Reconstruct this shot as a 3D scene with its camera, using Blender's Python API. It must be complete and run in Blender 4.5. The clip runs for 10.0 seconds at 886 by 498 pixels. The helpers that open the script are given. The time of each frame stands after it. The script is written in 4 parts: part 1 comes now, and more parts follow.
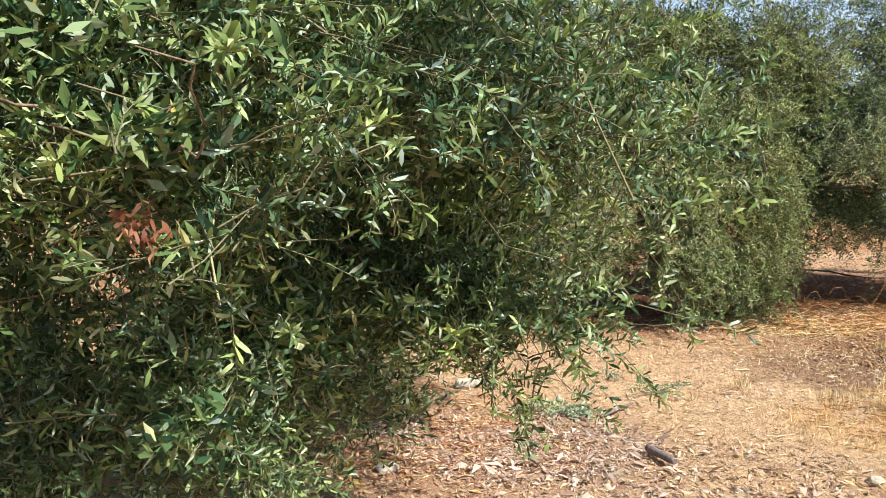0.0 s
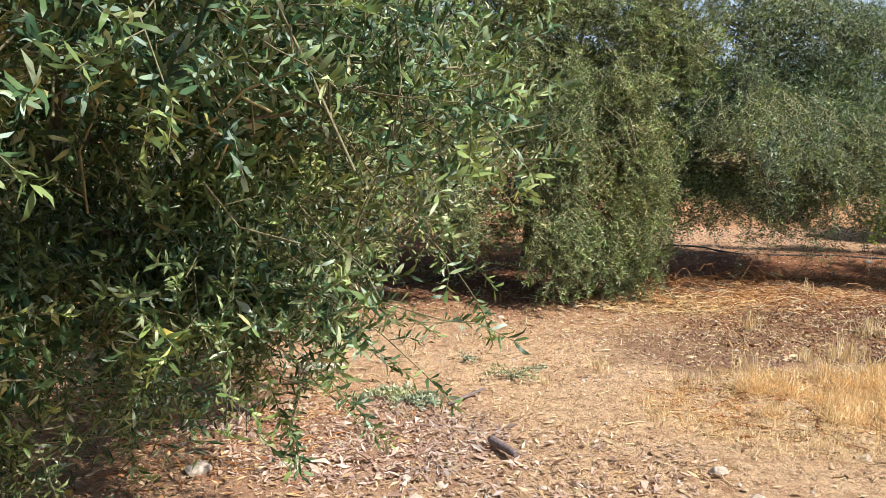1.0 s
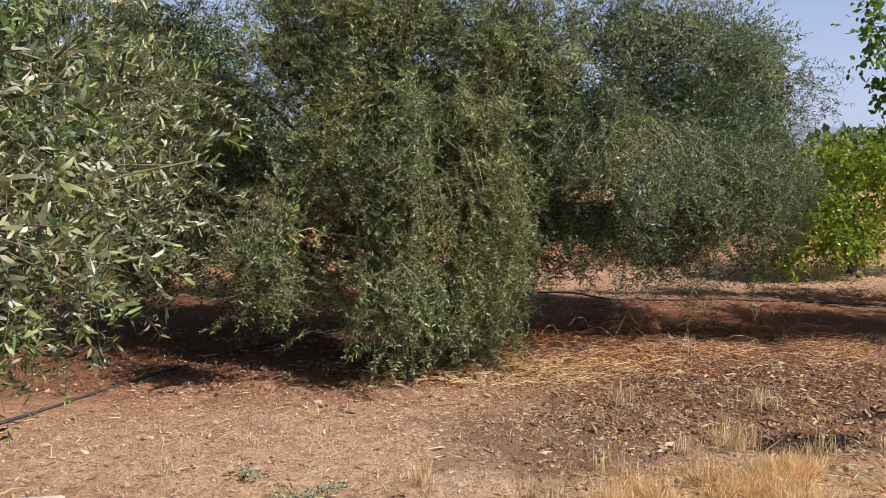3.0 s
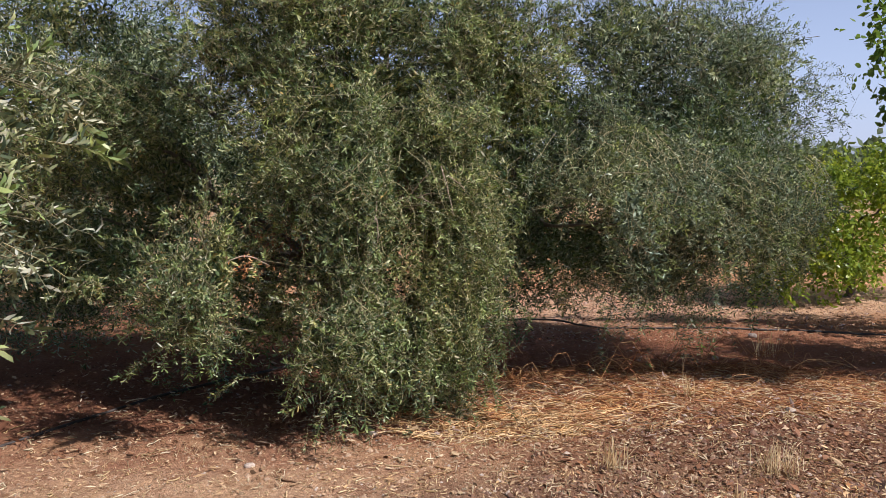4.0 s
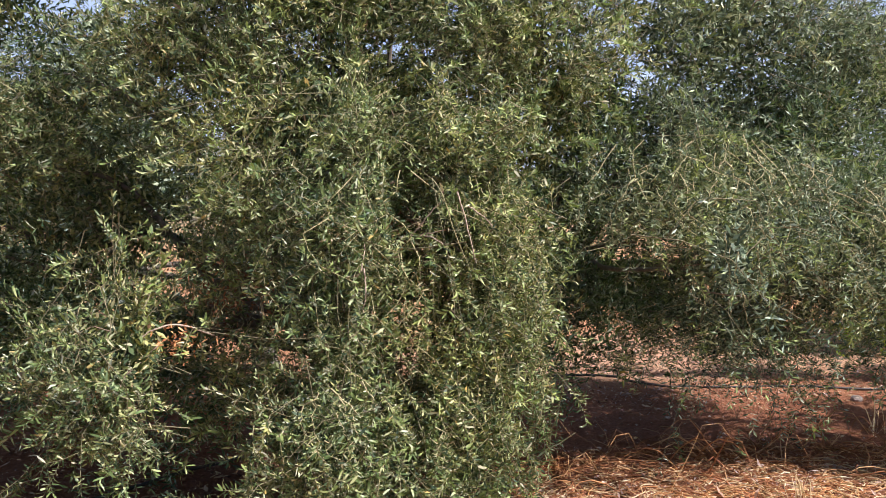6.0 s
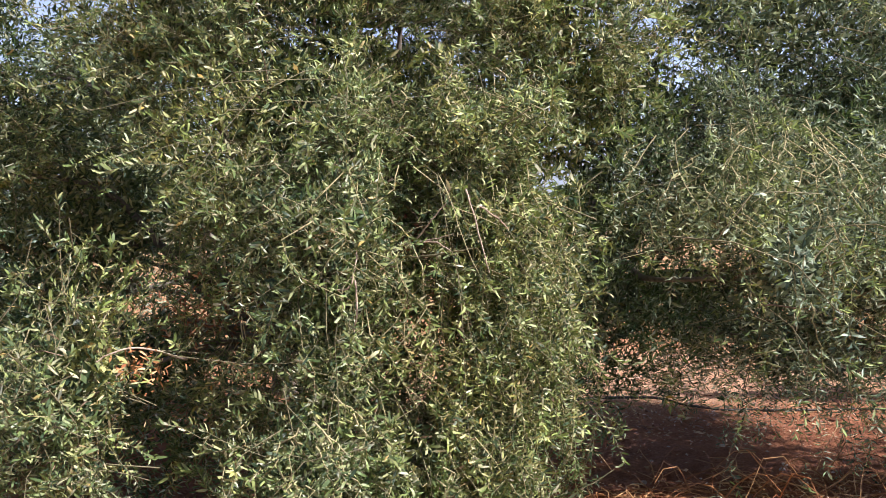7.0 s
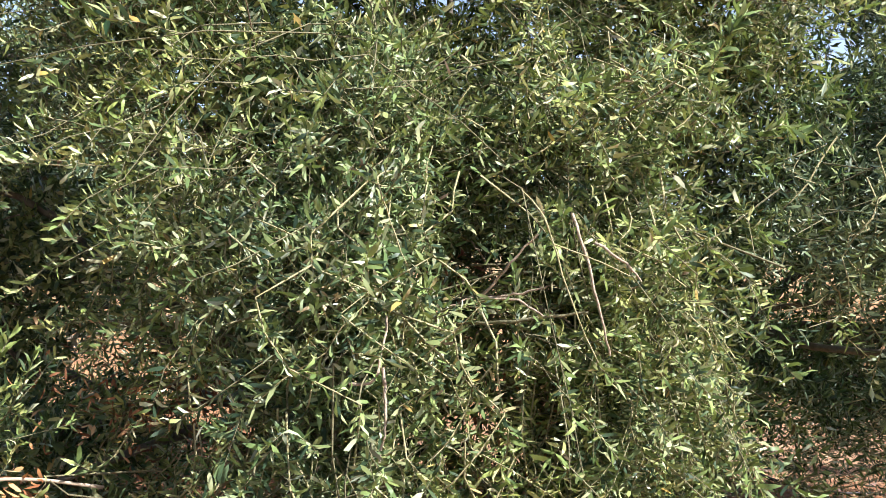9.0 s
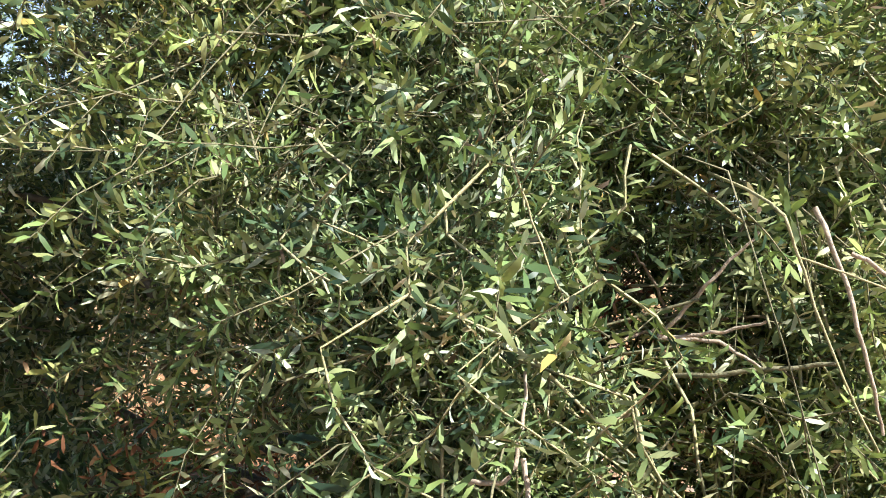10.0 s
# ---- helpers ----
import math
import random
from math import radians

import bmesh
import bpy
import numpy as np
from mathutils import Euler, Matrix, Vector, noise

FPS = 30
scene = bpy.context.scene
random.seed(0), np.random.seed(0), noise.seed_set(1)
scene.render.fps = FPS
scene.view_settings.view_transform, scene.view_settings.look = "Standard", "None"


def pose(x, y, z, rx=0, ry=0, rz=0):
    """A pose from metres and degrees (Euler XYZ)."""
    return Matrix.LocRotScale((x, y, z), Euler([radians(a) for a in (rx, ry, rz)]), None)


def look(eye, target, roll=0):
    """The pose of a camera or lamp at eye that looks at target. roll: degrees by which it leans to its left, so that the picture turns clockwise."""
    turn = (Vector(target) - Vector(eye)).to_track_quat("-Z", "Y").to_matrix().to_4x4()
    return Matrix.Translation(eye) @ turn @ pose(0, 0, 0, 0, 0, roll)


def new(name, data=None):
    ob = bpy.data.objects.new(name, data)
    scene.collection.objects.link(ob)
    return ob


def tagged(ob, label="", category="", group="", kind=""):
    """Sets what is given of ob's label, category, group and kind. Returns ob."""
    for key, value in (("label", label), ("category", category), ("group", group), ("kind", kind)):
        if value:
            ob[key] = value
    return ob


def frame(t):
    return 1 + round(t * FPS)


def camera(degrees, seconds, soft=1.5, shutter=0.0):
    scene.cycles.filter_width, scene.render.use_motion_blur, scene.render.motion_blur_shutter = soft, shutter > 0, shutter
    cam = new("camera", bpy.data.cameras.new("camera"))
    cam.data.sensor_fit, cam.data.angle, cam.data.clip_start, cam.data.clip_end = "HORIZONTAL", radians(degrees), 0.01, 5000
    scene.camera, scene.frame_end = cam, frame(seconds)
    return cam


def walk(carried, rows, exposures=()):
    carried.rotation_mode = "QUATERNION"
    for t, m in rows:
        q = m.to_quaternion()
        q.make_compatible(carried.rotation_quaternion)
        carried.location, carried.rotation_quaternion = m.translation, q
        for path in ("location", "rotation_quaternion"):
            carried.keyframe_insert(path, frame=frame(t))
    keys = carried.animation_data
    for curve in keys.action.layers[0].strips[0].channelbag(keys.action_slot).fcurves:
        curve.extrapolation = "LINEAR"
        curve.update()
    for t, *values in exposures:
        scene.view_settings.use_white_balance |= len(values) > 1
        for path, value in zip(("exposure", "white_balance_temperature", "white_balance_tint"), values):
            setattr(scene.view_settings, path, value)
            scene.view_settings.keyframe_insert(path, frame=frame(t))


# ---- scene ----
cam = camera(55.0, 10.0, soft=0.6)
PATH = [
    (0, (0.02, 0.005, 1.502), (0.02, 1.991, 1.269), -0.1),
    (0.3, (0.12, 0.131, 1.47), (0.16, 2.109, 1.178), 0.0),
    (0.5, (0.192, 0.195, 1.473), (0.256, 2.172, 1.177), 0.5),
    (0.7, (0.263, 0.264, 1.479), (0.432, 2.235, 1.186), 0.6),
    (1, (0.368, 0.369, 1.482), (0.594, 2.334, 1.184), 1.2),
    (1.4, (0.569, 0.547, 1.487), (0.811, 2.509, 1.185), 1.4),
    (1.5, (0.615, 0.59, 1.495), (0.858, 2.552, 1.192), 1.8),
    (2, (0.781, 0.828, 1.481), (1.039, 2.789, 1.183), 1.8),
    (2.5, (0.902, 1.158, 1.503), (1.259, 3.108, 1.238), 1.2),
    (3, (1.126, 1.533, 1.484), (1.577, 3.47, 1.273), 0.5),
    (3.2, (1.207, 1.682, 1.495), (1.681, 3.616, 1.311), 0.6),
    (4.3, (1.493, 2.588, 1.516), (1.993, 4.516, 1.332), 0.9),
    (4.5, (1.556, 2.76, 1.528), (1.976, 4.709, 1.366), 0.6),
    (5, (1.644, 3.099, 1.512), (2.002, 5.061, 1.358), 0.6),
    (5.5, (1.706, 3.439, 1.534), (2.133, 5.388, 1.389), 0.7),
    (5.7, (1.738, 3.565, 1.538), (2.185, 5.509, 1.396), 0.6),
    (6.8, (2.079, 4.058, 1.465), (2.391, 6.032, 1.368), -0.5),
    (7, (2.074, 4.172, 1.463), (2.387, 6.146, 1.37), -0.5),
    (7.5, (2.085, 4.456, 1.482), (2.42, 6.426, 1.401), -0.8),
    (8, (2.182, 4.756, 1.495), (2.481, 6.732, 1.431), -0.7),
    (8.5, (2.198, 5.034, 1.493), (2.45, 7.017, 1.444), -0.1),
    (9, (2.128, 5.336, 1.496), (2.384, 7.319, 1.45), 0.5),
    (9.5, (2.092, 5.63, 1.488), (2.317, 7.617, 1.451), 0.3),
    (10, (2.092, 5.931, 1.496), (2.167, 7.93, 1.464), -0.1),
]
walk(cam, [(t, look(eye, target, roll)) for t, eye, target, roll in PATH],
     exposures=[(0.0, 0.93, 6230, 5), (1.0, 0.80, 6210, 8), (2.5, 0.41, 6220, 16), (3.2, 0.29, 6220, 18), (4.5, 0.50, 6060, 20),
                (5.5, 0.81, 6110, 21), (7.0, 1.07, 6190, 22), (8.5, 1.32, 6090, 15), (10.0, 1.44, 6020, 7)])

# ---------------------------------------------------------------- light
SUN_DIR = Vector((0.56, -0.38, 0.74)).normalized()      # towards the sun
sun_data = bpy.data.lights.new("sun", "SUN")
sun_data.energy, sun_data.angle, sun_data.color = 5.0, radians(0.6), (1.0, 0.95, 0.87)
sun = new("sun", sun_data)
sun.matrix_world = look(SUN_DIR * 60, (0, 0, 0))
world = bpy.data.worlds.new("sky")
scene.world = world
world.use_nodes = True
wn = world.node_tree
sky = wn.nodes.new("ShaderNodeTexSky")
sky.sky_type, sky.sun_disc = "NISHITA", False
sky.sun_elevation = math.asin(SUN_DIR.z)
sky.sun_rotation = math.atan2(SUN_DIR.x, SUN_DIR.y)
sky.air_density, sky.dust_density, sky.altitude = 1.0, 1.5, 100
bg = wn.nodes["Background"]
bg.inputs["Strength"].default_value = 0.040
haze_at = wn.nodes.new("ShaderNodeSeparateXYZ")        # pale summer haze, thickening evenly towards the horizon all round
wn.links.new(wn.nodes.new("ShaderNodeTexCoord").outputs["Generated"], haze_at.inputs[0])
haze_amount = wn.nodes.new("ShaderNodeMapRange")
haze_amount.interpolation_type = "SMOOTHSTEP"
haze_amount.inputs[1].default_value, haze_amount.inputs[2].default_value = 0.62, -0.05
haze_amount.inputs[3].default_value, haze_amount.inputs[4].default_value = 0.0, 1.0
wn.links.new(haze_at.outputs[2], haze_amount.inputs[0])
haze = wn.nodes.new("ShaderNodeMix")
haze.data_type, haze.blend_type = "RGBA", "ADD"
wn.links.new(haze_amount.outputs[0], haze.inputs[0])
wn.links.new(sky.outputs["Color"], haze.inputs[6])
haze.inputs[7].default_value = (7.2, 8.7, 12.0, 1)
wn.links.new(haze.outputs[2], bg.inputs["Color"])


# ---------------------------------------------------------------- materials
def shader(name):
    m = bpy.data.materials.new(name)
    m.use_nodes = True
    t = m.node_tree
    return m, t, t.nodes["Principled BSDF"]


def node(t, kind, **inputs):
    n = t.nodes.new(kind)
    for key, value in inputs.items():
        n.inputs[key.replace("_", " ")].default_value = value
    return n


def ramp(t, source, stops):
    r = t.nodes.new("ShaderNodeValToRGB")
    el = r.color_ramp.elements
    while len(el) < len(stops):
        el.new(0.5)
    for e, (p, c) in zip(el, stops):
        e.position, e.color = p, (*c, 1)
    t.links.new(source, r.inputs["Fac"])
    return r.outputs["Color"]


def mixed(t, fac, a, b, kind="MIX"):
    n = t.nodes.new("ShaderNodeMix")
    n.data_type, n.blend_type = "RGBA", kind
    for socket, value in ((n.inputs[0], fac), (n.inputs[6], a), (n.inputs[7], b)):
        if isinstance(value, bpy.types.NodeSocket):
            t.links.new(value, socket)
        elif isinstance(value, (int, float)):
            socket.default_value = value
        else:
            socket.default_value = (*value, 1)
    return n.outputs[2]


def calc(t, kind, a, b=0.0, c=0.0):
    n = t.nodes.new("ShaderNodeMath")
    n.operation = kind
    for socket, value in zip(n.inputs, (a, b, c)):
        if isinstance(value, bpy.types.NodeSocket):
            t.links.new(value, socket)
        else:
            socket.default_value = value
    return n.outputs[0]


def bumped(t, b, source, strength, distance):
    n = node(t, "ShaderNodeBump", Strength=strength, Distance=distance)
    t.links.new(source, n.inputs["Height"])
    t.links.new(n.outputs[0], b.inputs["Normal"])


def where(t):
    return t.nodes.new("ShaderNodeNewGeometry")


def noisy(t, scale, detail=4.0, rough=0.6, vector=None):
    n = node(t, "ShaderNodeTexNoise", Scale=scale, Detail=detail, Roughness=rough)
    t.links.new(vector if vector is not None else where(t).outputs["Position"], n.inputs["Vector"])
    return n.outputs["Fac"]


def leaf_material(name, stops, sheen=0.42, through_light=0.35, light_tint=(0.22, 0.30, 0.05), patch=0.9):
    """A leaf: varied from leaf to leaf, waxy on top, letting some light through."""
    m, t, b = shader(name)
    geo = where(t)
    base = ramp(t, geo.outputs["Random Per Island"], stops)
    big = ramp(t, noisy(t, 1.7, 2.0), [(0.34, (0.68, 0.80, 0.88)), (0.52, (1.0, 1.0, 0.95)), (0.68, (1.32, 1.20, 0.82))])
    base = mixed(t, patch, base, big, "MULTIPLY")
    clump = ramp(t, noisy(t, 8.0, 2.0), [(0.32, (0.66, 0.76, 0.80)), (0.5, (1.0, 1.0, 1.0)), (0.66, (1.30, 1.22, 0.98))])
    base = mixed(t, patch * 0.8, base, clump, "MULTIPLY")
    t.links.new(base, b.inputs["Base Color"])
    b.inputs["Roughness"].default_value = sheen
    b.inputs["Specular IOR Level"].default_value = 0.22
    thin = t.nodes.new("ShaderNodeBsdfTranslucent")
    t.links.new(mixed(t, 0.55, base, light_tint), thin.inputs["Color"])
    mix = node(t, "ShaderNodeMixShader", Fac=through_light)
    t.links.new(b.outputs[0], mix.inputs[1])
    t.links.new(thin.outputs[0], mix.inputs[2])
    t.links.new(mix.outputs[0], t.nodes["Material Output"].inputs["Surface"])
    return m


M_OLIVE = leaf_material("olive_leaf", [(0.0, (0.016, 0.039, 0.025)), (0.25, (0.036, 0.076, 0.036)), (0.48, (0.096, 0.161, 0.067)),
                                       (0.66, (0.192, 0.261, 0.101)), (0.82, (0.260, 0.325, 0.171)),
                                       (0.95, (0.457, 0.538, 0.447)), (0.997, (0.357, 0.300, 0.100))], 0.40, 0.16, (0.28, 0.38, 0.07))
M_OLIVE_WARM = leaf_material("sunny_olive_leaf", [(0.0, (0.107, 0.069, 0.046)), (0.012, (0.107, 0.069, 0.046)), (0.022, (0.021, 0.039, 0.024)), (0.22, (0.049, 0.081, 0.043)), (0.45, (0.138, 0.187, 0.079)),
                                       (0.66, (0.293, 0.323, 0.124)), (0.86, (0.396, 0.406, 0.208)),
                                       (0.975, (0.550, 0.555, 0.414)), (0.998, (0.451, 0.315, 0.099))], 0.43, 0.17, (0.34, 0.41, 0.07), 0.6)
# lighter, drier olive leaf for side boughs; the sun's wash is in its colour
M_OLIVE_SUNLIT = leaf_material("sunlit_olive_leaf", [(0.0, (0.024, 0.038, 0.025)), (0.25, (0.052, 0.075, 0.044)), (0.50, (0.141, 0.165, 0.089)),
                                       (0.75, (0.293, 0.309, 0.171)), (0.95, (0.548, 0.561, 0.452))], 0.42, 0.16, (0.30, 0.34, 0.09), 0.5)
M_OLIVE_GREY = leaf_material("silvery_olive_leaf", [(0.0, (0.021, 0.038, 0.028)), (0.35, (0.080, 0.120, 0.075)),
                                       (0.72, (0.222, 0.280, 0.149)), (0.975, (0.494, 0.569, 0.419))], 0.42, 0.14, (0.28, 0.32, 0.12), 0.6)
M_FRESH = leaf_material("fresh_olive_leaf", [(0.0, (0.064, 0.104, 0.042)), (0.4, (0.169, 0.242, 0.085)), (0.75, (0.341, 0.417, 0.149)), (0.97, (0.476, 0.539, 0.314))], 0.40, 0.22, (0.36, 0.46, 0.08), 0.5)
M_CITRUS = leaf_material("citrus_leaf", [(0.0, (0.081, 0.142, 0.020)), (0.5, (0.182, 0.266, 0.034)), (0.9, (0.378, 0.437, 0.060))], 0.3, 0.36, (0.38, 0.48, 0.04))
M_BROAD = leaf_material("broad_leaf", [(0.0, (0.05, 0.10, 0.025)), (0.6, (0.10, 0.18, 0.04)), (0.95, (0.18, 0.26, 0.08))], 0.35, 0.35, (0.25, 0.4, 0.05))
M_WEED = leaf_material("weed_leaf", [(0.0, (0.28, 0.31, 0.20)), (0.6, (0.42, 0.45, 0.30)), (0.95, (0.56, 0.56, 0.42))], 0.6, 0.25)
M_LITTER = leaf_material("dry_leaf", [(0.0, (0.20, 0.115, 0.065)), (0.3, (0.36, 0.235, 0.135)), (0.7, (0.52, 0.37, 0.22)), (0.97, (0.66, 0.51, 0.33))], 0.7, 0.1, (0.4, 0.2, 0.05), 0.5)
M_MAUVE = leaf_material("faded_leaf", [(0.0, (0.26, 0.16, 0.125)), (0.5, (0.46, 0.32, 0.26)), (0.95, (0.64, 0.50, 0.43))], 0.7, 0.1, (0.5, 0.3, 0.2), 0.4)
M_STRAW = leaf_material("dry_grass", [(0.0, (0.52, 0.37, 0.19)), (0.5, (0.72, 0.55, 0.32)), (0.95, (0.86, 0.74, 0.52))], 0.6, 0.3, (0.72, 0.52, 0.24), 0.3)
M_GRASS = leaf_material("bleached_grass", [(0.0, (0.396, 0.235, 0.100)), (0.2, (0.561, 0.346, 0.150)), (0.4, (0.853, 0.599, 0.308)), (0.95, (1.010, 0.793, 0.484))], 0.6, 0.35, (0.85, 0.66, 0.36), 0.3)
M_RUSTY = leaf_material("rusty_straw", [(0.0, (0.27, 0.105, 0.05)), (0.5, (0.47, 0.225, 0.10)), (0.95, (0.63, 0.40, 0.20))], 0.65, 0.2, (0.5, 0.25, 0.08), 0.4)
M_DEAD = leaf_material("withered_leaf", [(0.0, (0.10, 0.035, 0.022)), (0.5, (0.22, 0.085, 0.045)), (0.95, (0.40, 0.22, 0.13))], 0.6, 0.15, (0.4, 0.15, 0.06), 0.3)
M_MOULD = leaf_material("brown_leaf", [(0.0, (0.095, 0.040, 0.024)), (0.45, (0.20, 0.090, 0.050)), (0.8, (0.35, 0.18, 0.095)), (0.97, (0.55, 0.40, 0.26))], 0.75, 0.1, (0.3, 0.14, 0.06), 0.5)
M_FAR = leaf_material("far_foliage", [(0.0, (0.06, 0.09, 0.05)), (0.9, (0.13, 0.17, 0.09))], 0.7, 0.2)


def bark_material(name, dark, light, scale=30.0):
    m, t, b = shader(name)
    n = noisy(t, scale, 6.0, 0.7)
    t.links.new(ramp(t, n, [(0.3, dark), (0.7, light)]), b.inputs["Base Color"])
    b.inputs["Roughness"].default_value = 0.85
    bumped(t, b, noisy(t, scale * 1.6, 5.0), 0.7, 0.01)
    return m


M_BARK = bark_material("olive_bark", (0.07, 0.055, 0.04), (0.22, 0.19, 0.15))
M_TWIG = bark_material("olive_twig", (0.11, 0.105, 0.05), (0.26, 0.23, 0.13), 60.0)
M_YOUNG = bark_material("young_olive_wood", (0.25, 0.23, 0.10), (0.48, 0.42, 0.24), 60.0)
M_TWIG_DRY = bark_material("dry_olive_twig", (0.13, 0.085, 0.055), (0.34, 0.25, 0.17), 60.0)
M_STICK = bark_material("grey_dead_wood", (0.075, 0.055, 0.055), (0.26, 0.20, 0.19), 45.0)
M_LOG = bark_material("bleached_wood", (0.36, 0.28, 0.22), (0.60, 0.51, 0.43), 25.0)
M_DEADWOOD = bark_material("bleached_dead_branch", (0.28, 0.21, 0.15), (0.50, 0.40, 0.30), 50.0)
M_STONE = bark_material("pale_stone", (0.33, 0.25, 0.19), (0.56, 0.47, 0.38), 40.0)
M_CLOD = bark_material("earth_clod", (0.30, 0.19, 0.115), (0.52, 0.365, 0.235), 50.0)
M_DARK_CLOD = bark_material("dark_earth_clod", (0.10, 0.050, 0.031), (0.25, 0.140, 0.088), 40.0)


def hose_material():
    m, t, b = shader("black_polythene")
    t.links.new(ramp(t, noisy(t, 18.0), [(0.3, (0.018, 0.016, 0.015)), (0.75, (0.07, 0.055, 0.045))]), b.inputs["Base Color"])
    b.inputs["Roughness"].default_value = 0.5
    return m


M_HOSE = hose_material()


def ground_material():
    """Dry sandy soil: pale and trodden in the alley, rusty under the trees, darker where leaf mould lies; under the mid
    tree that darkening also paints in shade.
    """
    m, t, b = shader("dry_soil")
    pos = where(t).outputs["Position"]
    fine = ramp(t, noisy(t, 55.0, 6.0, 0.75), [(0.30, (0.258, 0.126, 0.063)), (0.48, (0.501, 0.285, 0.148)), (0.70, (0.701, 0.452, 0.265))])
    patchy = ramp(t, noisy(t, 1.1, 4.0), [(0.35, (0.80, 0.76, 0.72)), (0.7, (1.12, 1.08, 1.02))])
    soil = mixed(t, 1.0, fine, patchy, "MULTIPLY")
    split = t.nodes.new("ShaderNodeSeparateXYZ")
    t.links.new(pos, split.inputs[0])
    wobble = calc(t, "MULTIPLY", calc(t, "SUBTRACT", noisy(t, 1.6, 5.0), 0.5), 1.6)

    def zone(cx, cy, rx, ry, soft, ragged=1.0):
        dx = calc(t, "DIVIDE", calc(t, "SUBTRACT", split.outputs[0], cx), rx)
        dy = calc(t, "DIVIDE", calc(t, "SUBTRACT", split.outputs[1], cy), ry)
        d = calc(t, "SQRT", calc(t, "ADD", calc(t, "MULTIPLY", dx, dx), calc(t, "MULTIPLY", dy, dy)))
        n = t.nodes.new("ShaderNodeMapRange")
        t.links.new(calc(t, "ADD", d, calc(t, "MULTIPLY", wobble, ragged)), n.inputs[0])
        n.inputs[1].default_value, n.inputs[2].default_value = 1.0 + soft, 1.0 - soft
        return n.outputs[0]

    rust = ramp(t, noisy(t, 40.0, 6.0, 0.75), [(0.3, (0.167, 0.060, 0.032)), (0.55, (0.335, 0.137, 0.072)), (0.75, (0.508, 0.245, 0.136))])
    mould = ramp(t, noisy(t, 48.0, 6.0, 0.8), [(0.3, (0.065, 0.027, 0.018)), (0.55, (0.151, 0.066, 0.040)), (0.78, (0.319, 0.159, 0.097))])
    pale = ramp(t, noisy(t, 62.0, 6.0, 0.75), [(0.30, (0.365, 0.213, 0.123)), (0.48, (0.672, 0.441, 0.270)), (0.70, (0.866, 0.630, 0.430))])
    soil = mixed(t, calc(t, "MULTIPLY", zone(1.1, 3.9, 4.0, 3.2, 0.35), 0.88), soil, pale)
    soil = mixed(t, calc(t, "MULTIPLY", zone(3.3, 4.4, 1.0, 0.65, 0.4), 0.35), soil, (0.66, 0.50, 0.29))
    ruddy = ramp(t, noisy(t, 3.6, 5.0, 0.65), [(0.50, (0.0, 0.0, 0.0)), (0.64, (0.5, 0.5, 0.5))])
    soil = mixed(t, ruddy, soil, mixed(t, 0.5, soil, rust))
    blotch = ramp(t, noisy(t, 13.0, 5.0, 0.7), [(0.34, (0.58, 0.50, 0.42)), (0.49, (1.0, 1.0, 1.0)), (0.66, (1.20, 1.20, 1.14))])
    soil = mixed(t, 0.9, soil, blotch, "MULTIPLY")
    soil = mixed(t, calc(t, "MULTIPLY", zone(0.3, 4.2, 0.8, 0.55, 0.4), 0.5), soil, (0.52, 0.33, 0.25))
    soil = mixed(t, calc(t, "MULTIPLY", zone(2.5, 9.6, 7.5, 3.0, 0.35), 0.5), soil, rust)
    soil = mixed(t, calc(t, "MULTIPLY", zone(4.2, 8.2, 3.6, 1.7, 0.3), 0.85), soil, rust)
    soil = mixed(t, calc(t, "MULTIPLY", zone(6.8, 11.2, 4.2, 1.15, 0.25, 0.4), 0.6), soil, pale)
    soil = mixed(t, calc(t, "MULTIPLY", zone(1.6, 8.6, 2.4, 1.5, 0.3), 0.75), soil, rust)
    # mould tone under the mid tree, also deepening its shade in the soil colour
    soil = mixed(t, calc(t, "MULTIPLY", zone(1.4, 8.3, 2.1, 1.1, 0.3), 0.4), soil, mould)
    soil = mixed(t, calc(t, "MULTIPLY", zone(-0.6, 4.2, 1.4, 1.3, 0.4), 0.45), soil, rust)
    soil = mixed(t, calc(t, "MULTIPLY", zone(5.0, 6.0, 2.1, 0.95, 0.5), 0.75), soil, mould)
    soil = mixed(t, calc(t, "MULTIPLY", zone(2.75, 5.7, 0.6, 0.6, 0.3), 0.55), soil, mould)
    # two small near-black patches, laid over the shallow hollows
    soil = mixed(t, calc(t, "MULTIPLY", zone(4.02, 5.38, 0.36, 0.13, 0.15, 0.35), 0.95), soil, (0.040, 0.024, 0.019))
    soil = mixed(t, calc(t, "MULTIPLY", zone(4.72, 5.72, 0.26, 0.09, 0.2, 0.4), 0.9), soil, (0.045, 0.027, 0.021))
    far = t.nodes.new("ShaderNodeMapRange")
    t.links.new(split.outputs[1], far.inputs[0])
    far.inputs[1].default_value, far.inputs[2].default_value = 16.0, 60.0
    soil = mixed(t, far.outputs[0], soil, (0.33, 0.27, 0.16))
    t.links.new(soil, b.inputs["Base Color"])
    b.inputs["Roughness"].default_value = 0.95
    b.inputs["Specular IOR Level"].default_value = 0.15
    bumped(t, b, noisy(t, 34.0, 7.0, 0.8), 1.0, 0.035)
    return m


M_SOIL = ground_material()


def hill_material():
    m, t, b = shader("hazy_hill")
    # aerial haze is mixed into this pale blue-grey base colour
    t.links.new(ramp(t, noisy(t, 0.012, 5.0), [(0.35, (0.17, 0.205, 0.25)), (0.7, (0.21, 0.245, 0.285))]), b.inputs["Base Color"])
    b.inputs["Roughness"].default_value = 1.0
    return m


M_HILL = hill_material()


